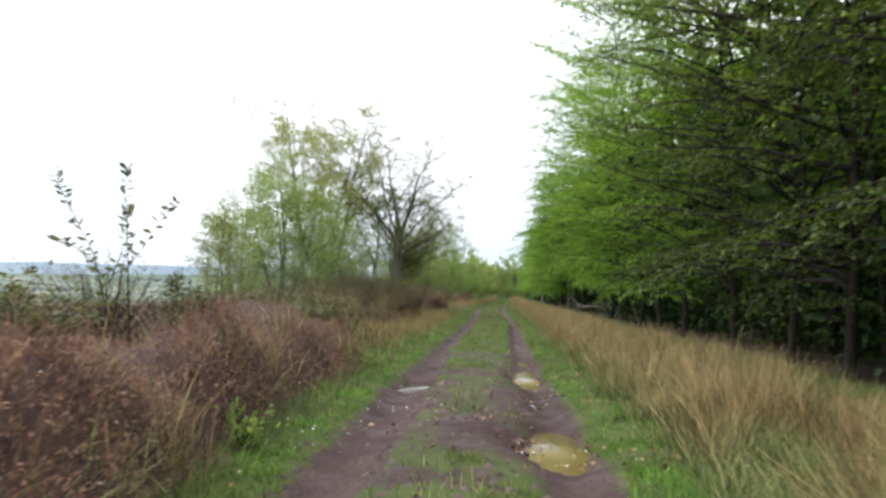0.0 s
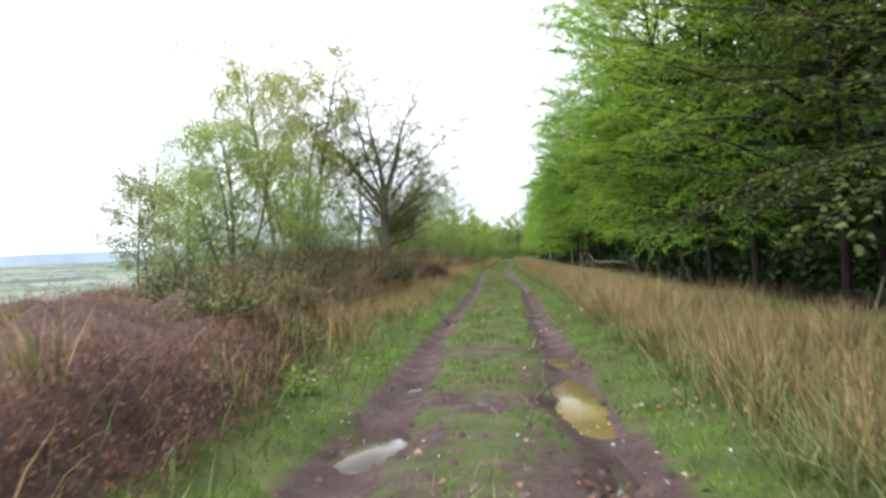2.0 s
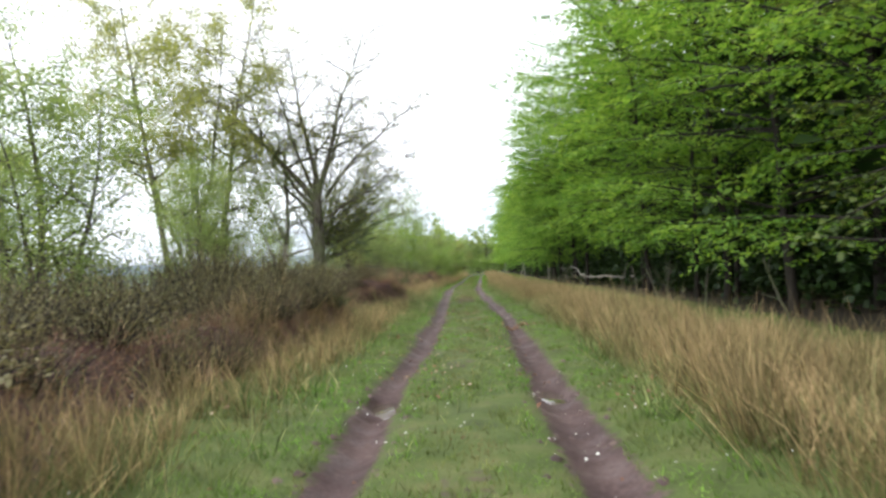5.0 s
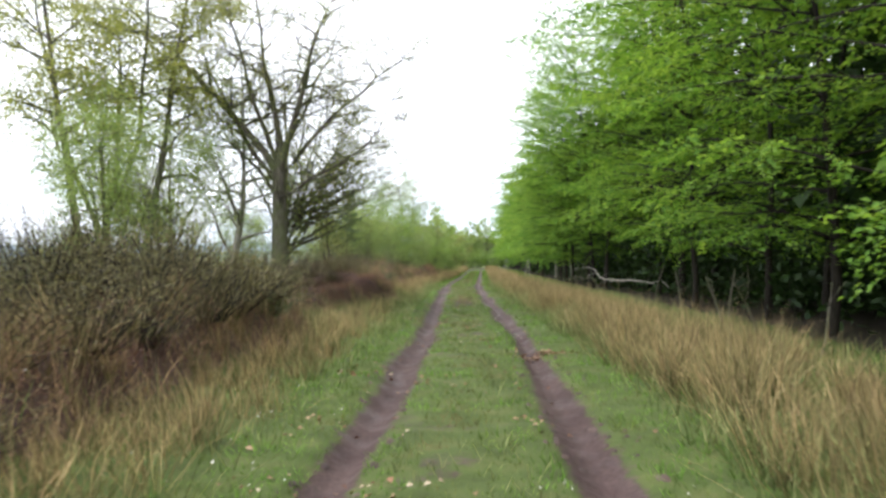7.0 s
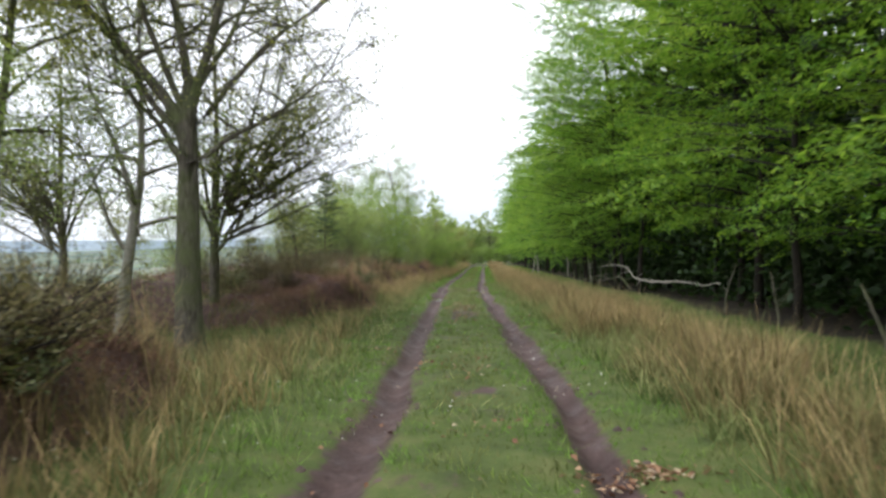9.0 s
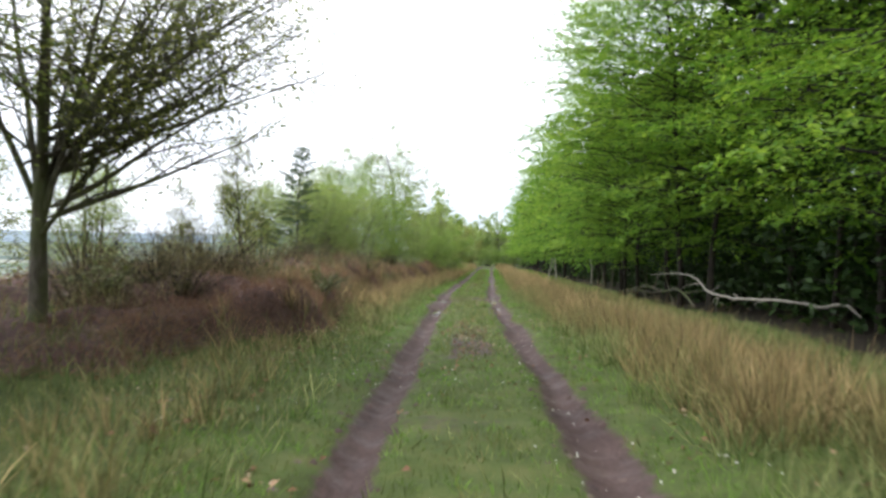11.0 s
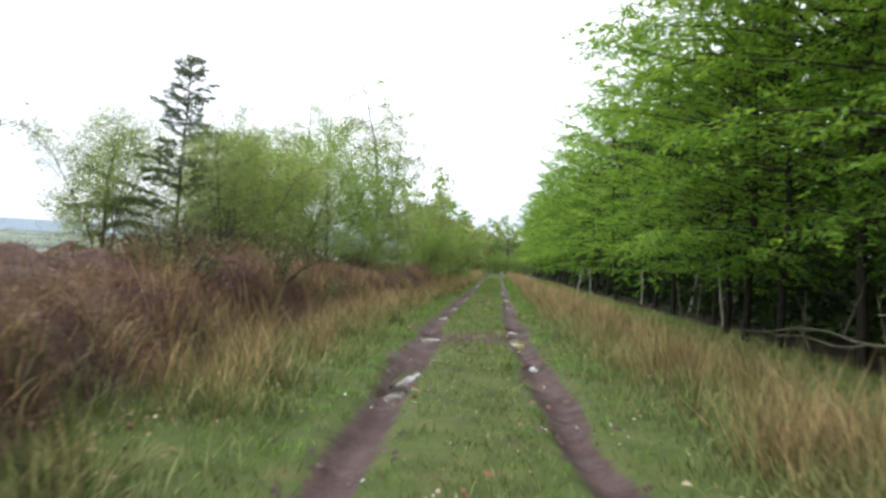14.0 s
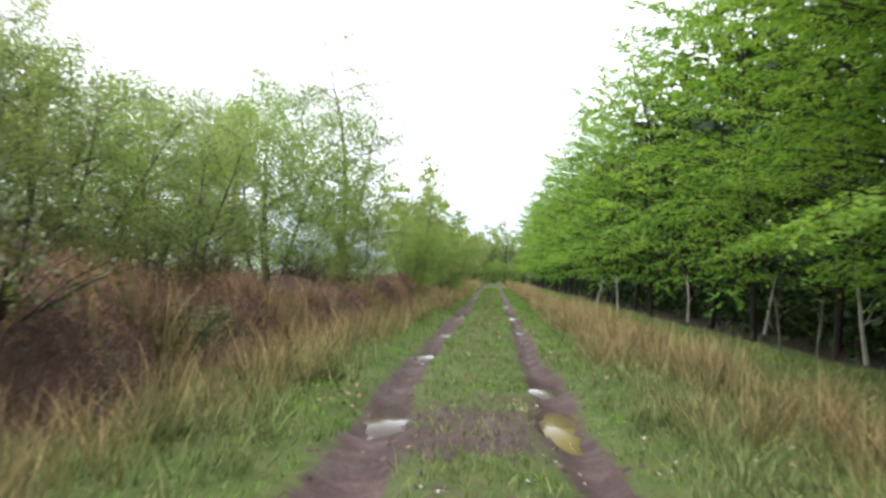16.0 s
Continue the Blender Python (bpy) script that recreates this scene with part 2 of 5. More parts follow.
def ground_material():
    m = NT("moor_ground")
    fine = m.noise(28, 6, 0.65)
    mid = m.noise(3.0, 4)
    lump = m.noise(9.0, 5, 0.6)
    mud_c = m.ramp(m.math("ADD", m.math("MULTIPLY", fine, 0.6), m.math("MULTIPLY", m.noise(1.7, 3), 0.4)), [(0.3, (0.030, 0.018, 0.017)), (0.5, (0.070, 0.044, 0.040)), (0.7, (0.135, 0.092, 0.080))])
    grass_c = m.ramp(m.math("ADD", m.math("MULTIPLY", mid, 0.6), m.math("MULTIPLY", fine, 0.4)),
                     [(0.3, (0.042, 0.05, 0.018)), (0.5, (0.075, 0.102, 0.026)), (0.7, (0.13, 0.13, 0.048))])
    # leaf litter taken down to near black, with the wood's shade in it
    shaded_litter_c = m.ramp(lump, [(0.3, (0.014, 0.011, 0.008)), (0.7, (0.038, 0.029, 0.020))])
    heath_c = m.ramp(lump, [(0.3, (0.045, 0.027, 0.024)), (0.7, (0.115, 0.07, 0.056))])
    # distant farmland: hedged fields of several greens
    tc = m.n("ShaderNodeTexCoord").outputs["Object"]
    vor = m.n("ShaderNodeTexVoronoi", Scale=0.006, Randomness=0.85)
    m.link(tc, vor.inputs["Vector"])
    sp = m.n("ShaderNodeSeparateColor")
    m.link(vor.outputs["Color"], sp.inputs[0])
    field = m.ramp(sp.outputs[0], [(0.0, (0.12, 0.17, 0.11)), (0.35, (0.15, 0.20, 0.12)), (0.6, (0.22, 0.24, 0.17)), (0.85, (0.17, 0.21, 0.18)), (1.0, (0.28, 0.28, 0.21))])
    edge = m.n("ShaderNodeTexVoronoi", Scale=0.006, Randomness=0.85)
    edge.feature = "DISTANCE_TO_EDGE"
    m.link(tc, edge.inputs["Vector"])
    hedge = m.maprange(edge.outputs[0], 0.03, 0.075, 1.0, 0.0)
    woods = m.maprange(m.noise(0.0035, 4), 0.52, 0.58)
    field = m.mix(m.math("MAXIMUM", hedge, woods), field, (0.07, 0.10, 0.085))
    jitter = m.math("ADD", m.math("MULTIPLY", m.math("SUBTRACT", lump, 0.5), 1.2), m.math("MULTIPLY", m.math("SUBTRACT", fine, 0.5), 0.7))
    mud = m.maprange(m.math("ADD", m.attr("mud"), jitter), 0.35, 0.65)
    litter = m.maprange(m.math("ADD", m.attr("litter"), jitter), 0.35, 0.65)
    heath = m.maprange(m.math("ADD", m.attr("heath"), jitter), 0.35, 0.65)
    col = m.mix(heath, grass_c, heath_c)
    col = m.mix(litter, col, shaded_litter_c)
    col = m.mix(mud, col, mud_c)
    col = m.mix(m.attr("valley"), col, field)
    rough = m.mix(mud, (0.9, 0.9, 0.9), m.ramp(m.noise(3.2, 4), [(0.36, (0.6, 0.6, 0.6)), (0.58, (0.9, 0.9, 0.9))]))
    h = m.math("ADD", m.math("MULTIPLY", lump, 0.7), m.math("MULTIPLY", fine, 0.3))
    return m.done(m.principled(col, rough, 0.2, m.bump(h, 0.6, 0.035)))


def clod_material():
    m = NT("mud_clod")
    col = m.ramp(m.island(), [(0.0, (0.04, 0.024, 0.021)), (0.6, (0.08, 0.05, 0.042)), (1.0, (0.13, 0.09, 0.074))])
    return m.done(m.principled(col, 0.7, 0.3))


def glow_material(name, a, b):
    """Far hills as a plain glowing backdrop: the haze of miles of air is painted into its colour."""
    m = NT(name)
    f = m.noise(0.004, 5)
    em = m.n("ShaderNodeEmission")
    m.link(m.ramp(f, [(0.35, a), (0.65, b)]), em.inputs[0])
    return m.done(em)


M_LITTER, M_PALE, M_GROUND = litter_material(), pale_material(), ground_material()
M_WATER = water_material("puddle_water", (0.06, 0.048, 0.034), (0.10, 0.08, 0.055), 0.5)
M_SILT = water_material("silty_water", (0.135, 0.108, 0.032), (0.19, 0.152, 0.048), 0.05, 0.15)
M_CLOD = clod_material()
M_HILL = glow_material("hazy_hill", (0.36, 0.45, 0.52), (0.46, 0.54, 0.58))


# ---- mesh helpers ----
def mesh_np(name, v, f, mat, smooth=False, along=None):
    """A mesh from vertex and face arrays (all faces with the same number of corners)."""
    v = np.asarray(v, dtype=np.float32).reshape(-1, 3)
    f = np.asarray(f, dtype=np.int32)
    k = f.shape[1]
    me = bpy.data.meshes.new(name)
    me.vertices.add(len(v))
    me.vertices.foreach_set("co", v.ravel())
    me.loops.add(f.size)
    me.loops.foreach_set("vertex_index", f.ravel())
    me.polygons.add(len(f))
    me.polygons.foreach_set("loop_start", np.arange(0, f.size, k, dtype=np.int32))
    if smooth:
        me.polygons.foreach_set("use_smooth", np.ones(len(f), dtype=bool))
    if along is not None:
        at = me.attributes.new("along", "FLOAT", "POINT")
        at.data.foreach_set("value", np.asarray(along, dtype=np.float32).ravel())
    me.update(calc_edges=True)
    me.materials.append(mat)
    return me


def unit(a):
    return a / np.maximum(np.linalg.norm(a, axis=-1, keepdims=True), 1e-9)


def tubes(branches):
    """Tapered tubes along polylines. branches: (points (n,3), radii (n,), sides). Returns vertices and quads."""
    groups = {}
    for pts, rad, sides in branches:
        groups.setdefault((len(pts), sides), []).append((pts, rad))
    vs, fs, base = [], [], 0
    for (n, s), items in groups.items():
        p = np.array([i[0] for i in items])
        r = np.array([i[1] for i in items])
        t = unit(np.gradient(p, axis=1))
        ref = np.where(np.abs(t[..., 2:3]) > 0.9, np.array([1.0, 0, 0]), np.array([0, 0, 1.0]))
        a = unit(np.cross(t, ref))
        b = np.cross(t, a)
        ang = np.arange(s) * 2 * math.pi / s
        ring = p[:, :, None] + r[:, :, None, None] * (np.cos(ang)[None, None, :, None] * a[:, :, None] + np.sin(ang)[None, None, :, None] * b[:, :, None])
        count = len(items)
        idx = base + np.arange(count * n * s).reshape(count, n, s)
        q = np.stack([idx[:, :-1], np.roll(idx, -1, 2)[:, :-1], np.roll(idx, -1, 2)[:, 1:], idx[:, 1:]], -1)
        vs.append(ring.reshape(-1, 3))
        fs.append(q.reshape(-1, 4))
        base += count * n * s
    return np.concatenate(vs), np.concatenate(fs)


def leaves(p, d, nrm, length, width, fold=0.15):
    """Pointed leaves: four corners each, folded along the rib. Returns vertices and triangles."""
    d = unit(d)
    side = unit(np.cross(d, nrm))
    up = np.cross(side, d)
    n = len(p)
    l, w = np.broadcast_to(length, (n,))[:, None], np.broadcast_to(width, (n,))[:, None]
    mid = p + d * l * 0.45
    v = np.stack([p, mid + side * w * 0.5 + up * w * fold, p + d * l, mid - side * w * 0.5 + up * w * fold], 1)
    i = np.arange(n)[:, None] * 4
    f = np.concatenate([i + np.array([[0, 1, 2]]), i + np.array([[0, 2, 3]])])
    return v.reshape(-1, 3), f


def blades(p, d, length, width, bend, segs=2, rng=None):
    """Grass blades from their roots: tapering strips that bend over. Returns vertices, triangles, along."""
    n = len(p)
    d = unit(d)
    flat = d * np.array([1, 1, 0.0])
    flat = unit(flat + 1e-6)
    side = np.stack([-flat[:, 1], flat[:, 0], np.zeros(n)], 1)
    turn = (rng.random(n) - 0.5) * 2.4
    side = unit(side * np.cos(turn)[:, None] + flat * np.sin(turn)[:, None])
    l, w, bd = length[:, None], width[:, None], bend[:, None]
    rows, al = [], []
    for k in range(segs + 1):
        s = k / segs
        c = p + d * l * s + flat * l * bd * s * s - np.array([0, 0, 1.0]) * l * bd * 0.45 * s * s
        if k < segs:
            ww = w * (1 - 0.55 * s)
            rows += [c - side * ww * 0.5, c + side * ww * 0.5]
            al += [np.full(n, s)] * 2
        else:
            rows.append(c)
            al.append(np.full(n, 1.0))
    m = len(rows)
    v = np.stack(rows, 1)
    i = np.arange(n)[:, None] * m
    f = []
    for k in range(segs - 1):
        f += [i + np.array([[2 * k, 2 * k + 1, 2 * k + 3]]), i + np.array([[2 * k, 2 * k + 3, 2 * k + 2]])]
    f.append(i + np.array([[m - 3, m - 2, m - 1]]))
    return v.reshape(-1, 3), np.concatenate(f), np.stack(al, 1).reshape(-1)


def thing(name, label, category, at=None, group="", kind=""):
    ob = new(name)
    if at is not None:
        ob.matrix_basis = at
    return tagged(ob, label, category, group, kind)


def part(name, me, parent, label=""):
    ob = new(name, me)
    ob.parent = parent
    if label:
        tagged(ob, label)
    return ob


LATTICE = np.random.RandomState(7).random_sample((6, 64, 64))


def vnoise(x, y, scale, k=0):
    """Smooth value noise, 0 to 1, over the plan; scale in metres."""
    u, v = np.asarray(x) / scale + 1000.37, np.asarray(y) / scale + 1000.81
    i, j = np.floor(u).astype(int), np.floor(v).astype(int)
    fu, fv = u - i, v - j
    fu, fv = fu * fu * (3 - 2 * fu), fv * fv * (3 - 2 * fv)
    g = LATTICE[k]
    a, b = g[i % 64, j % 64], g[(i + 1) % 64, j % 64]
    c, d = g[i % 64, (j + 1) % 64], g[(i + 1) % 64, (j + 1) % 64]
    return (a * (1 - fu) + b * fu) * (1 - fv) + (c * (1 - fu) + d * fu) * fv


def step(a, b, x):
    t = np.clip((np.asarray(x, dtype=float) - a) / (b - a), 0, 1)
    return t * t * (3 - 2 * t)


# ---- the lie of the land ----
SLOPE = 0.0344
HALF = 0.84                            # half the distance between the ruts


def lane(y):
    """Middle of the track."""
    return np.interp(y, [-20, 0, 12, 20, 24, 30, 41, 55, 62, 200], [-0.22, -0.22, -0.2, -0.08, 0.02, 0.14, 0.09, 0.12, 0.3, 4.9])


def heath_front(x, y):
    """Where the heather begins, to the left of the track's middle."""
    line = np.interp(y, [0, 9, 12, 16, 22, 28, 31, 38.5, 41, 45, 50, 55, 60, 70], [1.2, 1.25, 1.6, 2.4, 2.7, 2.6, 2.8, 3.3, 2.4, 2.3, 2.45, 2.5, 2.4, 2.2])
    return line + (vnoise(x, y, 2.3, 1) - 0.5) * 0.8


def heath_h(x, y):
    """Height of the heather on the bank beside the track."""
    s = lane(y) - x                                     # metres to the left of the middle
    front = heath_front(x, y)
    yy = y + (vnoise(x, y, 3.0, 5) - 0.5) * 4 * step(5, 9, s)
    gap = 1 - step(31.5, 34.0, yy) * (1 - step(37.0, 39.6, yy)) * (0.95 - 0.15 * step(8.5, 11.5, s))
    tall = np.interp(y, [0, 10, 20, 28, 40, 46, 54, 66, 80], [0.95, 0.85, 0.8, 0.9, 0.9, 1.15, 1.15, 1.0, 0.95])
    mound = 0.33 + 0.85 * vnoise(x, y, 1.6, 2) + 0.5 * vnoise(x, y, 0.55, 4)
    return tall * gap * step(0, 0.8, s - front) * (1 - 0.5 * step(7.5, 13, s)) * mound * (1 - step(120, 150, y)) * (1 - step(15, 24, s + (vnoise(x, y, 6.0, 3) - 0.5) * 12 * step(9, 14, s)))


def ruts(x, y):
    side = np.where(x > lane(y), 37.0, 0.0)
    u = x - lane(y) + (vnoise(x * 0 + side, y, 1.6, 3) - 0.5) * 0.16
    wide = 0.135 + 0.11 * vnoise(x * 0 + side, y, 2.7, 1) + 0.07 * np.exp(-((y - 8) / 5.5) ** 2) + 0.05 * np.exp(-((y - 52) / 5.0) ** 2)
    return np.exp(-((np.abs(u) - HALF) / wide) ** 2)


PUDDLES = [(0.70, 6.75, 0.76, 1.2, 1), (0.74, 12.0, 0.74, 1.75, 1), (0.62, 14.3, 0.48, 0.7, 1), (-1.0, 10.7, 0.5, 1.0, 0), (0.74, 20.2, 0.36, 0.7, 0), (-0.85, 20.2, 0.28, 0.6, 0), (0.58, 9.4, 0.13, 1.2, 0), (-0.92, 13.0, 0.2, 0.35, 0),
           (-0.7, 50.3, 0.36, 1.7, 0), (-0.75, 49.0, 0.24, 0.6, 0), (-0.7, 55.0, 0.62, 1.0, 0), (0.97, 54.9, 0.42, 1.1, 1), (0.98, 57.3, 0.46, 0.9, 0), (1.0, 51.7, 0.2, 0.8, 0), (-0.68, 60.6, 0.36, 1.0, 0),
           (-0.15, 72.7, 0.5, 1.8, 0), (1.4, 66.6, 0.45, 1.0, 0), (1.56, 72.9, 0.45, 2.2, 0), (-0.5, 65.0, 0.4, 1.2, 0), (0.1, 80, 0.5, 2.5, 0), (1.8, 82, 0.5, 2.5, 0), (0.5, 92, 0.6, 3.0, 0), (2.2, 97, 0.6, 3.0, 0)]


def hollows(x, y):
    """Depth of the hollows in which the puddles stand."""
    x = x + (vnoise(x, y, 0.33, 1) - 0.5) * 0.26 + (vnoise(x, y, 0.12, 4) - 0.5) * 0.12
    y = y + (vnoise(x, y, 0.45, 3) - 0.5) * 0.6 + (vnoise(x, y, 0.15, 2) - 0.5) * 0.2
    d = np.zeros(np.broadcast(x, y).shape)
    for px, py, w, l, _ in PUDDLES:
        d = np.maximum(d, np.exp(-(((x - px) / (0.70 * w)) ** 4 + ((y - py) / (0.68 * l)) ** 4)))
    return d


def gz(x, y):
    x, y = np.asarray(x, dtype=float), np.asarray(y, dtype=float)
    yy = np.clip(y, -60, 420)
    z = -SLOPE * np.where(yy < 200, yy, 200 + 220 * (1 - np.exp(-(yy - 200) / 220)))
    u = np.abs(x - lane(y))
    near = 1 - step(30, 60, u)
    z = z + near * (0.10 - 0.12 * ruts(x, y) + 0.05 * step(1.2, 2.4, u))
    z = z + near * (vnoise(x, y, 1.3, 0) - 0.5) * 0.09 * step(1.0, 2.2, u)
    z = z + (vnoise(x, y, 1.15, 4) - 0.5) * 0.035 * near * (1 - 0.75 * ruts(x, y))
    z = z + near * (vnoise(x, y, 0.27, 1) - 0.5) * 0.05 * (1 - step(2.2, 3.0, u)) * (1 - np.minimum(1, 1.6 * ruts(x, y))) * (1 - hollows(x, y))
    z = z - 0.3 * np.exp(-(((x + 4.6) / 1.6) ** 2 + ((y - 34.6) / 3.0) ** 2))
    z = z - 0.08 * hollows(x, y) * (0.42 + 0.75 * vnoise(x, y, 0.16, 2) + 0.4 * vnoise(x, y, 0.45, 5))
    z = z + heath_h(x, y) * 0.72
    left = np.maximum(0, -x - 11)
    z = z - 66 * (1 - np.exp(-left / 190.0)) - 0.02 * np.minimum(left, 60)
    z = z + (vnoise(x, y, 700, 5) - 0.5) * 26 * step(300, 1500, left)
    return z


def axis(*spans):
    out = []
    for a, b, d in spans:
        out.append(np.arange(a, b, d))
    return np.unique(np.concatenate(out).round(4))


def build_ground():
    grow = np.cumsum(1.19 ** np.arange(42)) * 0.9
    grow = grow[grow < 4750]
    xs = axis((-14, -7, 0.35), (-7, -2.6, 0.2), (-2.6, -1.6, 0.15), (-1.6, 1.9, 0.055), (1.9, 2.8, 0.15), (2.8, 14, 0.5))
    xs = np.concatenate([-14 - grow[::-1] * 1.0, xs, 14 + grow])
    ys = axis((-4, 3, 0.3), (3, 22, 0.09), (22, 46, 0.13), (46, 59, 0.09), (59, 76, 0.3), (76, 170, 1.0))
    ys = np.concatenate([-4 - grow[::-1], ys, 170 + grow])
    xx, yy = np.meshgrid(xs, ys)
    zz = gz(xx, yy)
    n, m = xx.shape
    idx = np.arange(n * m).reshape(n, m)
    f = np.stack([idx[:-1, :-1], idx[:-1, 1:], idx[1:, 1:], idx[1:, :-1]], -1).reshape(-1, 4)
    me = mesh_np("ground", np.stack([xx, yy, zz], -1), f, M_GROUND, True)
    u = xx - lane(yy)
    churn = np.exp(-((yy - 8.5) / 4.5) ** 2) + 0.9 * np.exp(-((yy - 54.3) / 1.6) ** 2) + 0.85 * np.exp(-((yy - 41.6) / 2.0) ** 2) * (np.abs(u) < 0.3) + 0.9 * np.exp(-((yy - 31) / 0.35) ** 2) * (np.abs(u) < 0.22)
    mud = np.maximum(ruts(xx, yy) * 1.3, (churn * 0.8 + (0.5 - 0.12 * step(11, 15, yy)) * (vnoise(xx, yy, 0.45, 5) > 0.62)) * (1 - step(0.6, 1.0, np.abs(u))) * (0.35 + 0.9 * vnoise(xx, yy, 0.6, 1)))
    masks = {
        "mud": mud * (np.abs(u) < 1.7),
        # litter under the wood, where the colour also carries the shade
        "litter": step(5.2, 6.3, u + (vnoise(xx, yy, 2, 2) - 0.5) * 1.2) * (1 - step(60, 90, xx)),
        "heath": np.clip(heath_h(xx, yy) * 3, 0, 1),
        "valley": step(70, 260, -xx) + step(400, 700, yy) * (xx < 0) + step(300, 500, -yy) * (xx < 0),
    }
    for key, val in masks.items():
        at = me.attributes.new(key, "FLOAT", "POINT")
        at.data.foreach_set("value", np.clip(val, 0, 1).astype(np.float32).ravel())
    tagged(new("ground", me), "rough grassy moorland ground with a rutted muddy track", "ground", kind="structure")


build_ground()


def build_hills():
    """A far ridge beyond the valley: a glowing sheet with the haze in its colour."""
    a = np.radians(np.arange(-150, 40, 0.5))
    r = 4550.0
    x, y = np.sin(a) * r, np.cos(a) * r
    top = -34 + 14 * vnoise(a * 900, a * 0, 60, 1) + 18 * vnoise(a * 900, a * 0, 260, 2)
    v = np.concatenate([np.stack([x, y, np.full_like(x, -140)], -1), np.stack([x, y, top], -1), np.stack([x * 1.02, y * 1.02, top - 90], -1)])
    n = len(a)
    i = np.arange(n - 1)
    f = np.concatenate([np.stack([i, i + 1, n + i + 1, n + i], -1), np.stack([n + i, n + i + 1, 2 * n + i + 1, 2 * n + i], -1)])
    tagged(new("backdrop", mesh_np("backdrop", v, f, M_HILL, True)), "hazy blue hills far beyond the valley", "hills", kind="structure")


build_hills()


# ---- puddles ----
def puddle(x, y, w, l, silty):
    """A sheet of standing water lying in its hollow; the mud's own shape gives the shore."""
    n = 24
    a = np.arange(n) * 2 * math.pi / n
    px, py = x + np.cos(a) * w * 0.85, y + np.sin(a) * l * 0.85
    z = -SLOPE * py - 0.038
    v = np.concatenate([np.stack([px, py, z], -1), np.stack([px, py, z - 0.1], -1), [[x, y, -SLOPE * y - 0.038]]])
    i = np.arange(n)
    j = (i + 1) % n
    f = np.concatenate([np.stack([i, j, np.full(n, 2 * n)], -1), np.stack([n + i, n + j, j], -1), np.stack([n + i, j, i], -1)])
    tagged(new("puddle", mesh_np("puddle", v, f, M_SILT if silty else M_WATER)), "puddle of cloudy olive water in the wheel rut" if silty else "puddle of muddy water reflecting the white sky", "puddle", "puddles along the track")


for _x, _y, _w, _l, _k in PUDDLES:
    puddle(_x, _y, _w, _l, _k)


# ---- trees ----
def bough(rng, p, d, length, n, droop, wander, lift=0.0):
    """A bending line of n pieces from p along d."""
    pts = [np.array(p, dtype=float)]
    d = np.array(d, dtype=float)
    for k in range(n):
        d = d + rng.normal(0, wander, 3) + np.array([0, 0, lift - droop * (k + 1) / n])
        d = d / np.linalg.norm(d)
        pts.append(pts[-1] + d * length / n)
    return np.array(pts)


def taper(r0, r1, n, power=1.0):
    return r0 + (r1 - r0) * np.linspace(0, 1, n) ** power


def at_line(pts, f):
    k = min(int(f * (len(pts) - 1)), len(pts) - 2)
    w = f * (len(pts) - 1) - k
    return pts[k] * (1 - w) + pts[k + 1] * w, unit(pts[k + 1] - pts[k])


def twig_leaves(rng, twigs, per, length, width, flat, hang=0.0, jitter=0.03):
    """Leaves alternately along twigs. flat: how level they lie."""
    tw = np.array(twigs)                                  # (B, 3 points, 3)
    b = len(tw)
    f = (np.arange(per) + rng.random_sample((b, per))) / per
    f = 0.1 + 0.95 * f
    k = np.clip((f * 2).astype(int), 0, 1)
    w = f * 2 - k
    rows = np.arange(b)[:, None]
    p = tw[rows, k] * (1 - w)[..., None] + tw[rows, k + 1] * w[..., None]
    d = unit(tw[rows, k + 1] - tw[rows, k])
    p, d = p.reshape(-1, 3), d.reshape(-1, 3)
    n = len(p)
    p = p + rng.normal(0, jitter, (n, 3))
    nrm = rng.normal(0, 1 - flat, (n, 3)) + np.array([0, 0, 1.0]) * (flat + 0.05)
    side = unit(np.cross(d, np.array([0, 0, 1.0])) + 1e-6)
    sgn = rng.choice([-1, 1], n)[:, None]
    dd = d * 0.6 + side * sgn * rng.uniform(0.4, 1.1, (n, 1)) + rng.normal(0, 0.25, (n, 3)) - np.array([0, 0, hang])
    sc = rng.uniform(0.7, 1.25, n)
    return leaves(p, dd, unit(nrm), length * sc, width * sc)


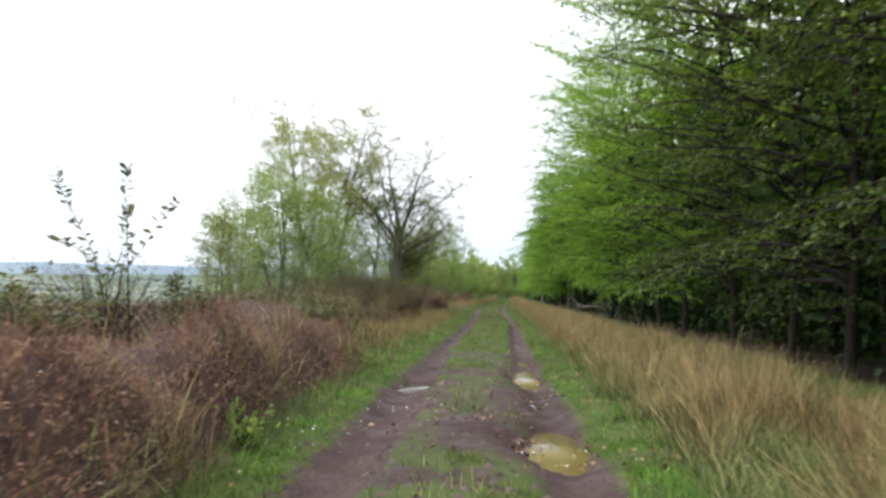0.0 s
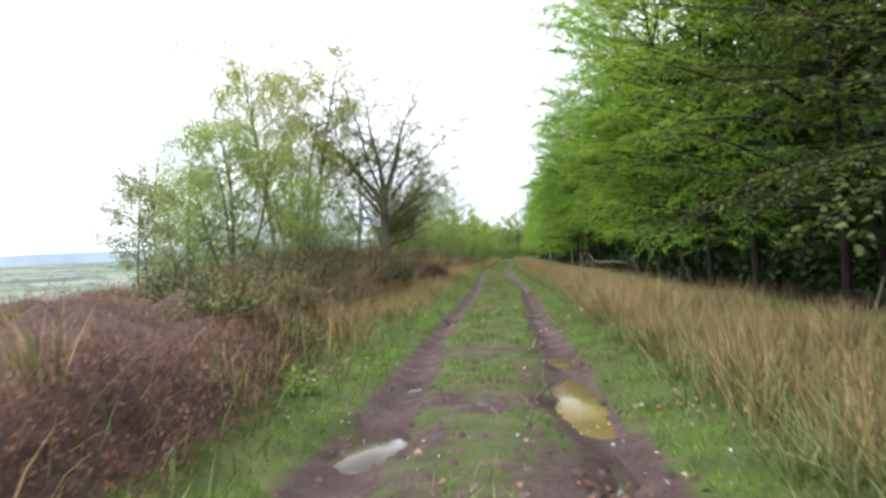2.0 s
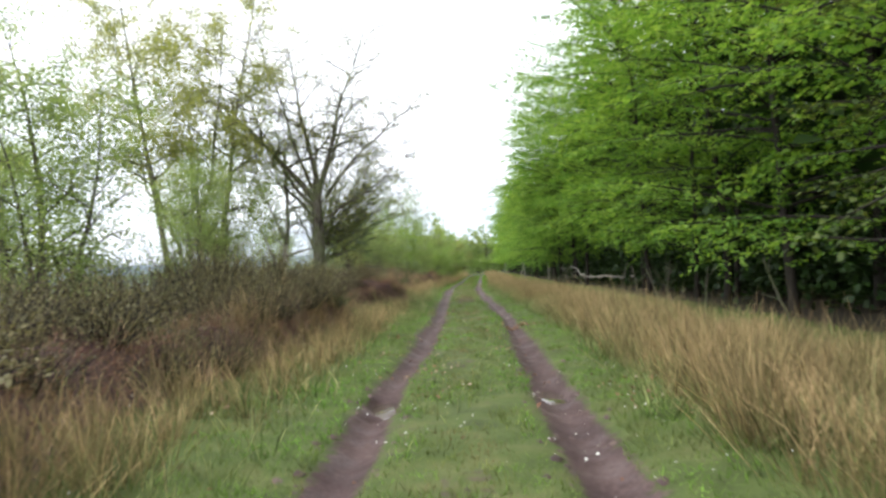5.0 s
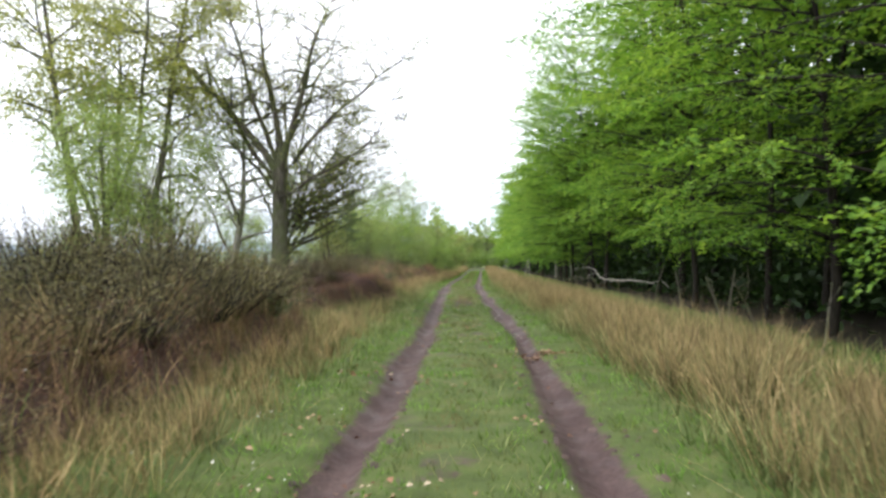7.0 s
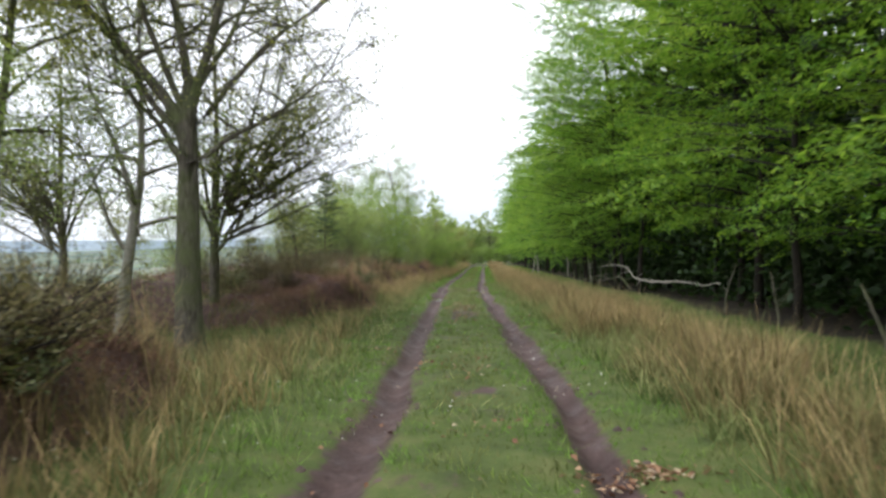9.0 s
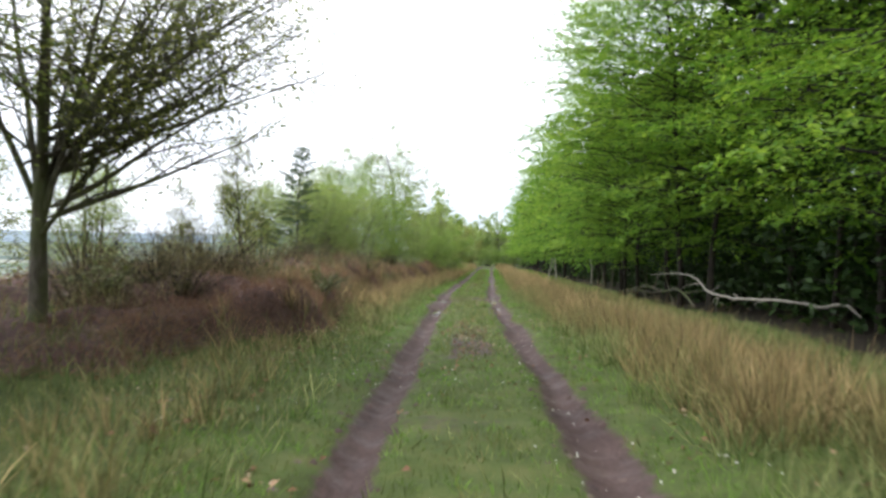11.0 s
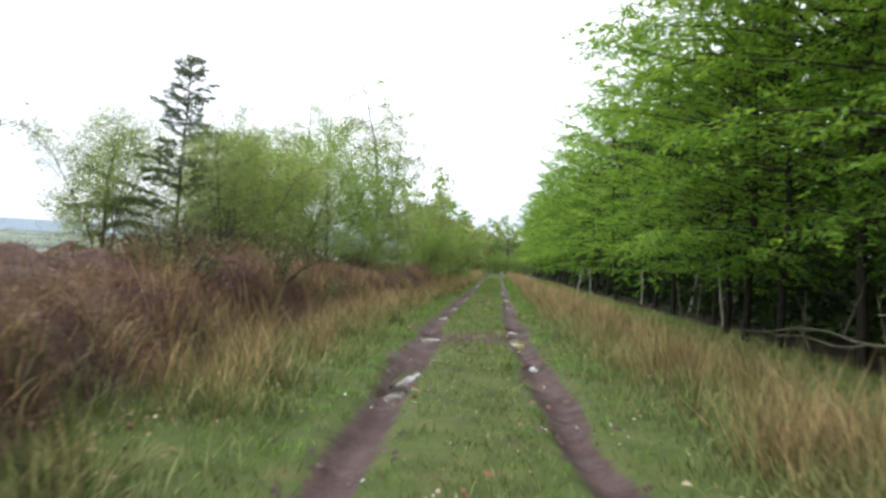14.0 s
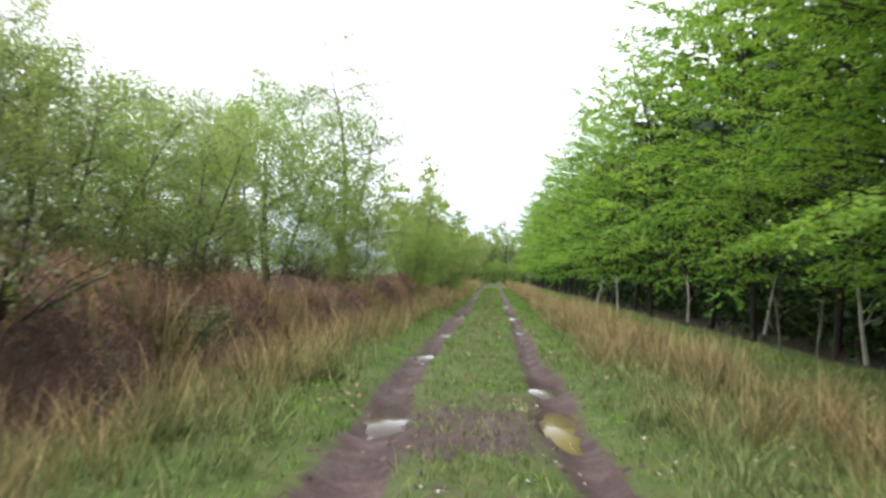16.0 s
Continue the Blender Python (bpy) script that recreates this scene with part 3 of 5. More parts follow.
def beech(seed, height, leaf, per, mat, limbs=56, reach=3.4, low=1.25, fine=1.0, stout=1.0):
    """A young beech at the wood's edge, feathered with level sprays nearly to the ground. Returns (wood, crown) meshes."""
    rng = np.random.RandomState(seed)
    trunk = bough(rng, (0, 0, -0.2), (0, 0, 1), height * 0.9, 12, 0, 0.06, 0.03)
    tubes_in = [(trunk, taper(0.095, 0.012, 13, 0.8), 7)]
    twigs = []
    lobe = rng.uniform(0, 6.28, 3)
    for k in range(limbs):
        f = (k + rng.random_sample()) / limbs * 10       # limbs in loose tiers
        f = (int(f) + 0.5 + (f % 1 - 0.5) * 0.4) / 10
        a = math.pi + rng.uniform(-1.5, 1.5) if rng.random_sample() < 0.76 else rng.uniform(-1.7, 1.7)
        h = max(low, low + (height * 0.9 - low) * f + 0.4 * math.sin(2 * a + lobe[2]) + rng.normal(0, 0.06))
        p, _ = at_line(trunk, min(h / (height * 0.9), 0.99))
        rel = min(1.0, (h - low) / (height * 0.9 - low))
        dome = min(1.0, 0.74 + 0.8 * rel) * math.sqrt(max(0.0, 1.0 - max(0.0, (rel - 0.35) / 0.72) ** 2.2))
        lump = 1 + 0.13 * math.sin(2 * a + 6 * rel + lobe[0]) + 0.11 * math.sin(3 * a - 11 * rel + lobe[1])
        length = (0.5 + (reach * 1.12 - 0.5) * dome) * lump * rng.uniform(0.84, 1.06)
        up = 0.16 + 0.5 * rel + 0.5 * max(0, rel - 0.75)
        line = bough(rng, p, (math.cos(a), math.sin(a), up), length, 5, 0.14 * (1 - rel * 0.5), 0.09)
        tubes_in.append((line, taper((0.016 + 0.02 * (1 - rel)) * stout, 0.004, 6), 3 if stout == 1.0 else 5))
        nt = max(8, int(19 * fine * length / reach))
        for j in range(nt):
            g = min(0.1 + 0.92 * (j + rng.random_sample()) / nt, 0.995)
            q, d = at_line(line, g)
            sd = unit(np.cross(d, (0, 0, 1.0))) * (1 if j % 2 else -1)
            tl = (0.45 + 0.75 * (1 - g) + 0.2 * rng.random_sample()) * min(1.0, 0.4 + length / 3.0)
            e = d * 0.7 + sd * rng.uniform(0.35, 1.1) + np.array([0, 0, rng.normal(-0.03, 0.07 + 0.07 * (1 - g))])
            twigs.append(bough(rng, q, unit(e), tl, 2, 0.18, 0.1))
        twigs.append(bough(rng, line[-2], unit(line[-1] - line[-2]), 0.3, 2, 0.2, 0.08))
    for k in range(10):                                   # the leading shoots
        a = rng.uniform(0, 6.28)
        twigs.append(bough(rng, trunk[-1 - k % 2], unit(np.array([math.cos(a) * 0.8, math.sin(a) * 0.8, 0.9])), rng.uniform(0.5, 0.9), 2, 0.2, 0.1))
    for k in range(46):                                   # short sprays on the trunk itself
        a = math.pi + rng.uniform(-1.6, 1.6)
        q, _ = at_line(trunk, (low + rng.uniform(-0.3, 5.5)) / (height * 0.9))
        twigs.append(bough(rng, q, unit(np.array([math.cos(a), math.sin(a), 0.15])), rng.uniform(0.4, 0.9), 2, 0.2, 0.1))
    tubes_in += [(t, np.array([0.006, 0.004, 0.002]), 3) for t in twigs[::7]]
    v, f = tubes(tubes_in)
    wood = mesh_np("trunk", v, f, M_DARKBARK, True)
    v, f = twig_leaves(rng, twigs, per, leaf, leaf * 0.64, 0.74, 0.1, 0.025)
    return wood, mesh_np("crown", v, f, mat)


def grown_tree(seed, stems, limb_n, limb_len, limb_up, twig_n, twig_len, per, leaf, mats, first=0.3, droop=0.1, wander=0.12, flat=0.2, hang=0.15, shape=None, sides=8, split=False, jitter=0.05):
    """A tree of one or more stems. stems: (foot, lean direction, length, radius, wander). Limbs fork from the stems,
    second limbs and twigs from those. shape(rel): limb length along the stem."""
    rng = np.random.RandomState(seed)
    parts_in, twigs, marks, ends = [], [], [], []
    shape = shape or (lambda r: 1.0 - 0.55 * r)
    for foot, lean, length, rad, bend in stems:
        marks.append((len(parts_in), len(twigs)))
        stem = bough(rng, foot, unit(np.array(lean, dtype=float)), length, 11, 0, bend, 0.02)
        if foot[2] > 0.5:                                 # a limb springs from inside the trunk
            stem = np.concatenate([[np.array(foot) - np.array([0, 0, 0.55])], stem[:-1]])
        if rad <= 0.18:
            ends.append(stem)
        radii = taper(rad * 1.1, rad * (0.62 if rad > 0.18 else 0.12), 12, 0.75)
        if foot[2] > 0.5:
            radii[0] *= 0.35
        elif rad > 0.18:                                  # root flare of an old tree
            radii[:3] *= np.array([1.45, 1.16, 1.04])
        parts_in.append((stem, radii, sides))
        parts_in.append((bough(rng, stem[-1], unit(stem[-1] - stem[-2]), 0.5, 2, 0, 0.1), taper(rad * (0.7 if rad > 0.18 else 0.12), 0.004, 3), 5))
        n = 0 if rad > 0.18 else max(3, int(limb_n))
        for k in range(n):
            rel = (k + rng.random_sample()) / n
            p, d = at_line(stem, first + (1 - first) * rel * 0.98)
            a = k * 2.399 + rng.normal(0, 0.5)
            out = np.array([math.cos(a), math.sin(a), 0])
            up = limb_up * rng.uniform(0.6, 1.3)
            ll = limb_len * shape(rel) * rng.uniform(0.7, 1.2)
            line = bough(rng, p, unit(out + np.array([0, 0, up])), ll, 6, droop, wander)
            r0 = max(0.008, rad * 0.42 * (1 - 0.75 * rel))
            parts_in.append((line, taper(r0, 0.005, 7), 4))
            subs = [(line, 1.0)]
            for j in range(3):
                q, e = at_line(line, rng.uniform(0.25, 0.85))
                sub = bough(rng, q, unit(e + rng.normal(0, 0.6, 3) + np.array([0, 0, 0.25])), ll * rng.uniform(0.35, 0.6), 4, droop, wander)
                parts_in.append((sub, taper(r0 * 0.45, 0.004, 5), 3))
                subs.append((sub, 0.5))
            for sl, wgt in subs:
                for j in range(max(2, int(twig_n * wgt))):
                    q, e = at_line(sl, min(0.995, rng.uniform(0.3, 1.05)))
                    twigs.append(bough(rng, q, unit(e * 0.6 + rng.normal(0, 0.55, 3)), twig_len * rng.uniform(0.5, 1.2), 2, droop * 1.5, 0.15))
    fine = np.array([0.0055, 0.004, 0.002])
    tips = [bough(rng, s[-1], unit(unit(s[-1] - s[-3]) + rng.normal(0, 0.5, 3)), twig_len * rng.uniform(0.6, 1.2), 2, 0.1, 0.15) for s in ends for k in range(6)]
    v, f = twig_leaves(rng, twigs + tips, per, leaf, leaf * 0.66, flat, hang, jitter)
    crown = mesh_np("crown", v, f, mats[1])
    if not split:
        v, f = tubes(parts_in + [(t, fine, 3) for t in twigs[::5]])
        return mesh_np("trunk", v, f, mats[0], True), crown
    marks.append((len(parts_in), len(twigs)))
    wood, thin = [], 2 if split == "twiggy" else 3
    for k, ((a, b), (c, d)) in enumerate(zip(marks, marks[1:])):
        v, f = tubes(parts_in[a:c] + [(t, fine, 3) for t in twigs[b:d:thin]])
        wood.append(mesh_np("limb" if k else "trunk", v, f, mats[0], True))
    return wood[0], crown, wood[1:]


def plant(name, meshes, x, y, turn, label, category, group="", scale=1.0, sink=0.05):
    ob = thing(name, label, category, pose(x, y, float(gz(x, y)) - sink, 0, 0, turn), group)
    ob.scale = (scale, scale, scale)
    part("trunk", meshes[0], ob)
    part("crown", meshes[1], ob)
    for limb in meshes[2] if len(meshes) > 2 else ():
        part("limb", limb, ob)
    return ob


def build_beeches():
    near = [beech(11, 13.5, 0.08, 23, M_BEECH_LEAF, 58, 3.4, 1.6), beech(12, 12.5, 0.08, 23, M_BEECH_LEAF, 56, 3.4, 1.4), beech(13, 13.0, 0.08, 23, M_BEECH_LEAF, 58, 3.5, 1.65),
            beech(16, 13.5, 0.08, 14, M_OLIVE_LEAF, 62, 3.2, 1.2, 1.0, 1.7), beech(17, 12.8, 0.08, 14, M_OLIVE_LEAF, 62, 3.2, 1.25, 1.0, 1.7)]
    raised = [beech(19, 13.2, 0.08, 23, M_BEECH_LEAF, 56, 3.4, 1.65), beech(20, 12.8, 0.08, 23, M_BEECH_LEAF, 56, 3.4, 1.85)]
    wide = beech(18, 13.0, 0.08, 25, M_BEECH_LEAF, 66, 4.4, 2.3)
    back = [beech(14, 12.5, 0.17, 10, M_BEECH_LEAF, 44, 3.4, 1.9, 0.6), beech(15, 11.8, 0.17, 10, M_BEECH_LEAF, 44, 3.4, 1.8, 0.6)]
    label = "beech in fresh spring leaf with low branches at the wood's edge"
    first = {}
    rng = random.Random(5)

    def put(i, mesh, x, y, s, lb):
        turn = rng.uniform(-28, 28)
        if i not in first:
            first[i] = plant("beech_tree", mesh, x, y, turn, lb, "tree", "beeches along the track", s)
        else:
            copy_thing(first[i], pose(x, y, float(gz(x, y)) - 0.05, 0, 0, turn)).scale = (s, s, s)

    def size(y):
        return float(np.interp(y, [-3, 24, 30, 44, 50, 56, 100], [1.03, 1.02, 0.98, 1.06, 0.97, 0.8, 0.85])) * rng.uniform(0.94, 1.07)

    y, k = -3.0, 0
    while y < 64:
        out = float(np.interp(y, [0, 18, 28, 38, 41.5, 48.5, 51, 56, 62], [5.7, 5.9, 6.0, 6.2, 7.3, 7.2, 5.4, 5.6, 6.0]))
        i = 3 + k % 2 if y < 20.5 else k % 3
        big = 1.14 if 40 < y < 49.5 else 1.0
        mesh = near[i]
        if y > 33 and i < 3:
            i, mesh = 9 + k % 2, raised[k % 2]
        put(i, mesh, float(lane(y)) + out + rng.uniform(-0.4, 0.4), y, big * size(y), label)
        y += rng.uniform(3.1, 4.0)
        k += 1
    while y < 150:
        put(5 + k % 2, back[k % 2], float(lane(y)) + 6.0 + rng.uniform(-0.5, 0.5), y, size(y), label)
        y += rng.uniform(3.4, 4.6)
        k += 1
    for y, u, i, mesh, s in ((48.8, 5.9, 8, wide, 1.05), (52.6, 5.9, 8, wide, 0.98), (56.0, 5.3, 9, raised[0], 0.85)):       # wide ones overhanging the track
        put(i, mesh, float(lane(y)) + u, y, s, label)
    y = -4.0
    while y < 75:
        put(5 + k % 2, back[k % 2], float(lane(y)) + 9.3 + rng.uniform(-0.7, 0.7), y, 1.05 * size(y), label)
        y += rng.uniform(3.8, 5.2)
        k += 1


build_beeches()


def build_wood_interior():
    """The wood behind the front rows: bare trunks and leaf masses with shade in their colour, too many to count."""
    rng = np.random.RandomState(21)
    lines, cl = [], []
    for k in range(380):
        y = rng.uniform(-10, 178)
        x = float(lane(y)) + 7.0 + 21 * rng.random_sample() ** 1.2
        z = float(gz(x, y)) - 0.1
        h = rng.uniform(8, 11)
        line = bough(rng, (x, y, z), (rng.normal(0, 0.08), rng.normal(0, 0.08), 1), h, 5, 0, 0.05)
        lines.append((line, taper(rng.uniform(0.05, 0.16), 0.03, 6), 5))
        for j in range(4):
            p, _ = at_line(line, rng.uniform(0.08, 0.4))
            a = rng.uniform(0, 6.28)
            lines.append((bough(rng, p, (math.cos(a), math.sin(a), 0.2), rng.uniform(0.6, 2.2), 4, 0.1, 0.15), taper(0.018, 0.004, 5), 3))
        n = 165
        c = np.stack([rng.normal(x, 1.7, n), rng.normal(y, 1.7, n), z + 2.2 + (h - 1.5) * rng.random_sample(n) ** 0.9], -1)
        cl.append(c[c[:, 0] > lane(c[:, 1]) + 6.0])
        c = np.stack([rng.normal(x, 1.6, 70), rng.normal(y, 1.6, 70), z + 2.8 * rng.random_sample(70)], -1)    # low undergrowth closing gaps, shade in its colour
        cl.append(c[c[:, 0] > lane(c[:, 1]) + 8.2])
    m = 5200                                              # unseen leaf wall added to keep light out of the wood's far side
    yb = rng.uniform(-14, 180, m)
    xb = lane(yb) + rng.uniform(25, 30, m)
    cl.append(np.stack([xb, yb, gz(xb, yb) + rng.uniform(0, 9, m)], -1))
    m = 9000                                              # crowns close behind the front row
    yb = rng.uniform(-8, 120, m)
    xb = lane(yb) + rng.uniform(7.4, 10.5, m)
    cl.append(np.stack([xb, yb, gz(xb, yb) + rng.uniform(2.4, 10, m)], -1))
    m = 5200                                              # unseen canopy added to close the wood from above and darken it
    yb = rng.uniform(-12, 178, m)
    xb = lane(yb) + rng.uniform(8.5, 28, m)
    cl.append(np.stack([xb, yb, gz(xb, yb) + rng.uniform(8.5, 11, m)], -1))
    m = 38000                                             # dark leaves added low at the wood's edge in place of shade
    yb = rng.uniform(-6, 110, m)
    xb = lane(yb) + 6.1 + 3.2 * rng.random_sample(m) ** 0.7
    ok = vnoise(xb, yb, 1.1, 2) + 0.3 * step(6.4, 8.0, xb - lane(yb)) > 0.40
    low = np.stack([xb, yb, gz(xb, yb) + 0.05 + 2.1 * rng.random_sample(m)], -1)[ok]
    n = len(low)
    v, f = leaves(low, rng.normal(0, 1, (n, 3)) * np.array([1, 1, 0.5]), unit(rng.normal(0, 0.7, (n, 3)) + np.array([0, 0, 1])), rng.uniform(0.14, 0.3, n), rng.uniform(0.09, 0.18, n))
    tagged(new("undergrowth", mesh_np("undergrowth", v, f, M_SHADE_LEAF)), "dark undergrowth along the wood's edge, shade put into its colour", "undergrowth", kind="stuff")
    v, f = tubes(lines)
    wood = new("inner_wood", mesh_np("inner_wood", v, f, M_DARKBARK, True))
    tagged(wood, "bare trunks deep inside the beech wood, shade put into their colour", "woodland", kind="stuff")
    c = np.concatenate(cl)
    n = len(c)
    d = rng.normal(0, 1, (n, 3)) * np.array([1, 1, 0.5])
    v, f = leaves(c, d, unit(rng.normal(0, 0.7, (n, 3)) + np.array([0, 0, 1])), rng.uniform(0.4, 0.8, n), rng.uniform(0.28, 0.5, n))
    tagged(new("inner_leaves", mesh_np("inner_leaves", v, f, M_SHADE_LEAF)), "dark foliage filling the wood's interior, shade put into its colour", "woodland", kind="stuff")


build_wood_interior()


def leafy_sapling(x, y, group):
    """A thin beech sapling: two whips and three side shoots with leaves alternating along them."""
    rng = np.random.RandomState(38)
    base = np.array([x, y, float(gz(x, y)) - 0.03])
    ob = thing("sapling", "thin young sapling with alternate dark leaves among heather", "sapling", pose(*base), group)
    top = 2.08 - base[2]
    whips = [((0.06, 0, 0), (0.0, -0.02, 0.5), (0.06, -0.12, 0.78), (0.14, -0.3, 1.0)), ((-0.04, 0, 0), (-0.2, 0, 0.42), (-0.42, 0.02, 0.72), (-0.68, 0.05, 1.0)),
             ((0.03, 0, 0.5), (0.18, 0, 0.66), (0.3, 0, 0.76), (0.45, 0, 0.84)), ((-0.2, 0, 0.45), (-0.36, 0, 0.58), (-0.5, 0.02, 0.62), (-0.66, 0.02, 0.65)), ((-0.14, 0, 0.4), (-0.02, 0, 0.55), (0.02, 0, 0.68), (-0.02, 0.02, 0.8))]
    for k, pts in enumerate(whips):
        p = np.array(pts) * np.array([1, 1, top])
        line = np.concatenate([p[:1], (p[:-1] + p[1:]) / 2 + rng.normal(0, 0.015, (3, 3)), p[-1:]])
        line = line[np.argsort(np.abs(line[:, 2]))] if k != 3 else line
        v, f = tubes([(line, taper(0.008 if k < 2 else 0.005, 0.002, 5), 5)])
        part("stem", mesh_np("stem", v, f, M_DARKBARK, True), ob)
        n = 34 if k < 2 else 18
        q, d = zip(*(at_line(line, f) for f in np.linspace(0.3 if k < 2 else 0.1, 0.995, n)))
        sd = np.where(np.arange(n)[:, None] % 2, 1, -1) * np.array([[0.8, 0.5, 0]]) + rng.normal(0, 0.35, (n, 3))
        v, f = leaves(np.array(q), np.array(d) * 0.7 + sd, unit(rng.normal(0, 1, (n, 3))), rng.uniform(0.06, 0.11, n), rng.uniform(0.03, 0.055, n))
        part("foliage", mesh_np("foliage", v, f, M_BRAMBLE), ob)


def build_left_trees():
    grp = "trees beside the track"
    # old forked oak, barely in leaf
    stems = [((0, 0, -0.2), (-0.02, 0, 1), 3.9, 0.225, 0.012), ((-0.05, 0, 3.5), (-0.5, 0, 1), 5.5, 0.105, 0.12), ((-0.05, 0, 3.3), (-1.15, 0.2, 1), 5.0, 0.065, 0.12), ((0.03, 0, 3.6), (0.02, 0.15, 1), 5.3, 0.095, 0.07),
             ((0, 0.05, 3.6), (-0.2, -0.25, 1), 5.2, 0.062, 0.1), ((0.06, 0, 3.6), (0.45, -0.1, 1), 5.4, 0.095, 0.11), ((0.06, 0.04, 3.4), (0.95, 0.1, 1), 4.9, 0.058, 0.12),
             ((0.04, 0, 2.9), (1.3, -0.2, 0.6), 3.6, 0.05, 0.1), ((0, 0.05, 3.7), (0.1, 0.6, 1), 5.2, 0.062, 0.1), ((-0.04, -0.04, 3.0), (-0.8, 0.4, 0.7), 3.8, 0.06, 0.12)]
    old = grown_tree(32, stems, 19, 1.5, 0.55, 10, 0.55, 4, 0.046, (M_BARK, M_OAK_LEAF), first=0.3, droop=0.06, wander=0.2, split="twiggy")
    plant("oak_tree", old, -4.35, 35.6, 0, "old forked oak with mossy grey bark barely in leaf", "tree", grp, 1.08)
    # leaning birch beside it
    b = grown_tree(33, [((0, 0, -0.2), (0.2, 0.0, 1), 6.6, 0.13, 0.05), ((0.42, 0, 2.4), (-0.45, 0.1, 1), 4.2, 0.06, 0.08), ((0.2, 0, 1.6), (-0.6, -0.2, 0.9), 3.2, 0.05, 0.08)], 15, 1.9, 0.5, 13, 0.55, 6, 0.06, (M_BIRCHBARK, M_YOUNG_LEAF), first=0.3, droop=0.14, split=True)
    plant("birch_tree", b, -6.0, 36.6, 0, "leaning birch with pale bark and small leaves", "tree", grp)
    # many-stemmed rowan behind
    st = [((0, 0, -0.2), (0.03, 0, 1), 6.4, 0.115, 0.03)]
    st += [((0.03, 0, z0), (lx, ly, 1), ln, 0.05, 0.05) for z0, lx, ly, ln in
           ((1.1, 0.35, -0.1, 5.2), (1.3, -0.2, 0.15, 5.2), (1.0, 0.6, 0.25, 5.0), (1.5, 0.25, -0.4, 4.8), (1.4, 0.15, 0.35, 5.2), (1.8, 0.75, -0.05, 4.4), (1.3, -0.3, -0.2, 4.6), (1.6, 0.7, 0.5, 4.6), (1.6, 1.25, 0.3, 3.6), (1.9, 1.05, 0.9, 3.8), (1.8, 1.1, -0.2, 3.4), (2.2, 1.3, 0.5, 4.0), (2.0, 3.0, 0.6, 3.0), (2.4, 2.4, 1.2, 3.2), (2.2, 2.6, -0.2, 2.8), (2.8, 2.2, 0.8, 3.2), (1.8, 2.8, 1.6, 3.0), (1.3, 3.4, -0.15, 3.2), (1.7, 3.0, 0.3, 3.4), (2.1, 2.8, -0.3, 3.5), (1.2, 4.0, 0.2, 2.9))]
    r = grown_tree(34, st, 9, 1.5, 0.7, 8, 0.5, 3, 0.054, (M_BARK, M_ROWAN_LEAF), first=0.18, droop=0.06, split=True)
    plant("rowan_tree", r, -5.0, 38.8, 0, "many-stemmed rowan with dark green leaves", "tree", grp)
    plant("rowan_tree", r, -8.4, 39.4, 150, "many-stemmed rowan with dark green leaves", "tree", "trees beside the track", 0.85)
    # tall birches with airy crowns
    st = [((0, 0, -0.2), (-0.08, 0.05, 1), 8.9, 0.11, 0.05), ((0.4, 0.2, -0.2), (0.17, 0.05, 1), 9.0, 0.1, 0.05), ((0.0, 0.0, 2.0), (-0.3, 0, 1), 6.2, 0.06, 0.08), ((0.4, 0.1, 2.6), (0.4, 0, 1), 5.6, 0.06, 0.08), ((0.2, 0.1, 2.2), (0.05, 0.3, 1), 6.2, 0.06, 0.08)]
    tb = grown_tree(35, st, 18, 1.8, 0.6, 13, 0.55, 14, 0.062, (M_BARK, M_OAK_LEAF), first=0.34, droop=0.14, split=True, shape=lambda r: 0.9 + 0.1 * r)
    plant("birch_tree", tb, -8.1, 34.2, 0, "tall slender birch with an airy pale green crown", "tree", grp, 1.12)
    # dense green birches
    st = [((0, 0, -0.2), (-0.03, 0, 1), 4.6, 0.075, 0.05), ((0.15, 0, -0.2), (0.3, 0.1, 1), 3.9, 0.055, 0.05), ((-0.1, 0.1, -0.2), (-0.33, -0.1, 1), 3.9, 0.055, 0.05), ((0.05, -0.1, -0.2), (0.05, -0.35, 1), 3.8, 0.05, 0.05)]
    dense = "bushy young birch thick with light green leaves"
    db = grown_tree(36, st, 16, 1.45, 0.6, 14, 0.5, 12, 0.054, (M_BARK, M_BIRCH_LEAF), first=0.1, droop=0.1, jitter=0.1, shape=lambda r: 1.0 - 0.3 * r)
    plant("birch_tree", db, -6.9, 24.6, 0, dense, "tree", grp, 1.05)
    plant("birch_tree", db, -6.5, 31.4, 120, dense, "tree", grp, 0.85)
    plant("birch_tree", db, -9.2, 27.5, 240, dense, "tree", grp, 0.95)
    # saplings
    sg = "saplings in the heather"
    sap2 = grown_tree(39, [((0, 0, -0.1), (0.05, 0, 1), 1.4, 0.012, 0.07), ((0.1, 0, -0.1), (0.3, 0, 1), 1.2, 0.012, 0.07)], 8, 0.4, 0.8, 4, 0.18, 9, 0.065, (M_DARKBARK, M_BRAMBLE), first=0.2, droop=0.02)
    plant("sapling", sap2, -3.85, 9.1, 0, "low leafy sapling among heather", "sapling", sg, 0.75)
    leafy_sapling(-3.05, 6.15, sg)
    sap3 = grown_tree(40, [((0, 0, -0.1), (-0.1, 0, 1), 2.9, 0.03, 0.06), ((0.1, 0, -0.1), (0.15, 0, 1), 2.7, 0.025, 0.06)], 13, 0.9, 0.6, 7, 0.35, 9, 0.06, (M_BARK, M_ROWAN_LEAF), first=0.15, droop=0.05)
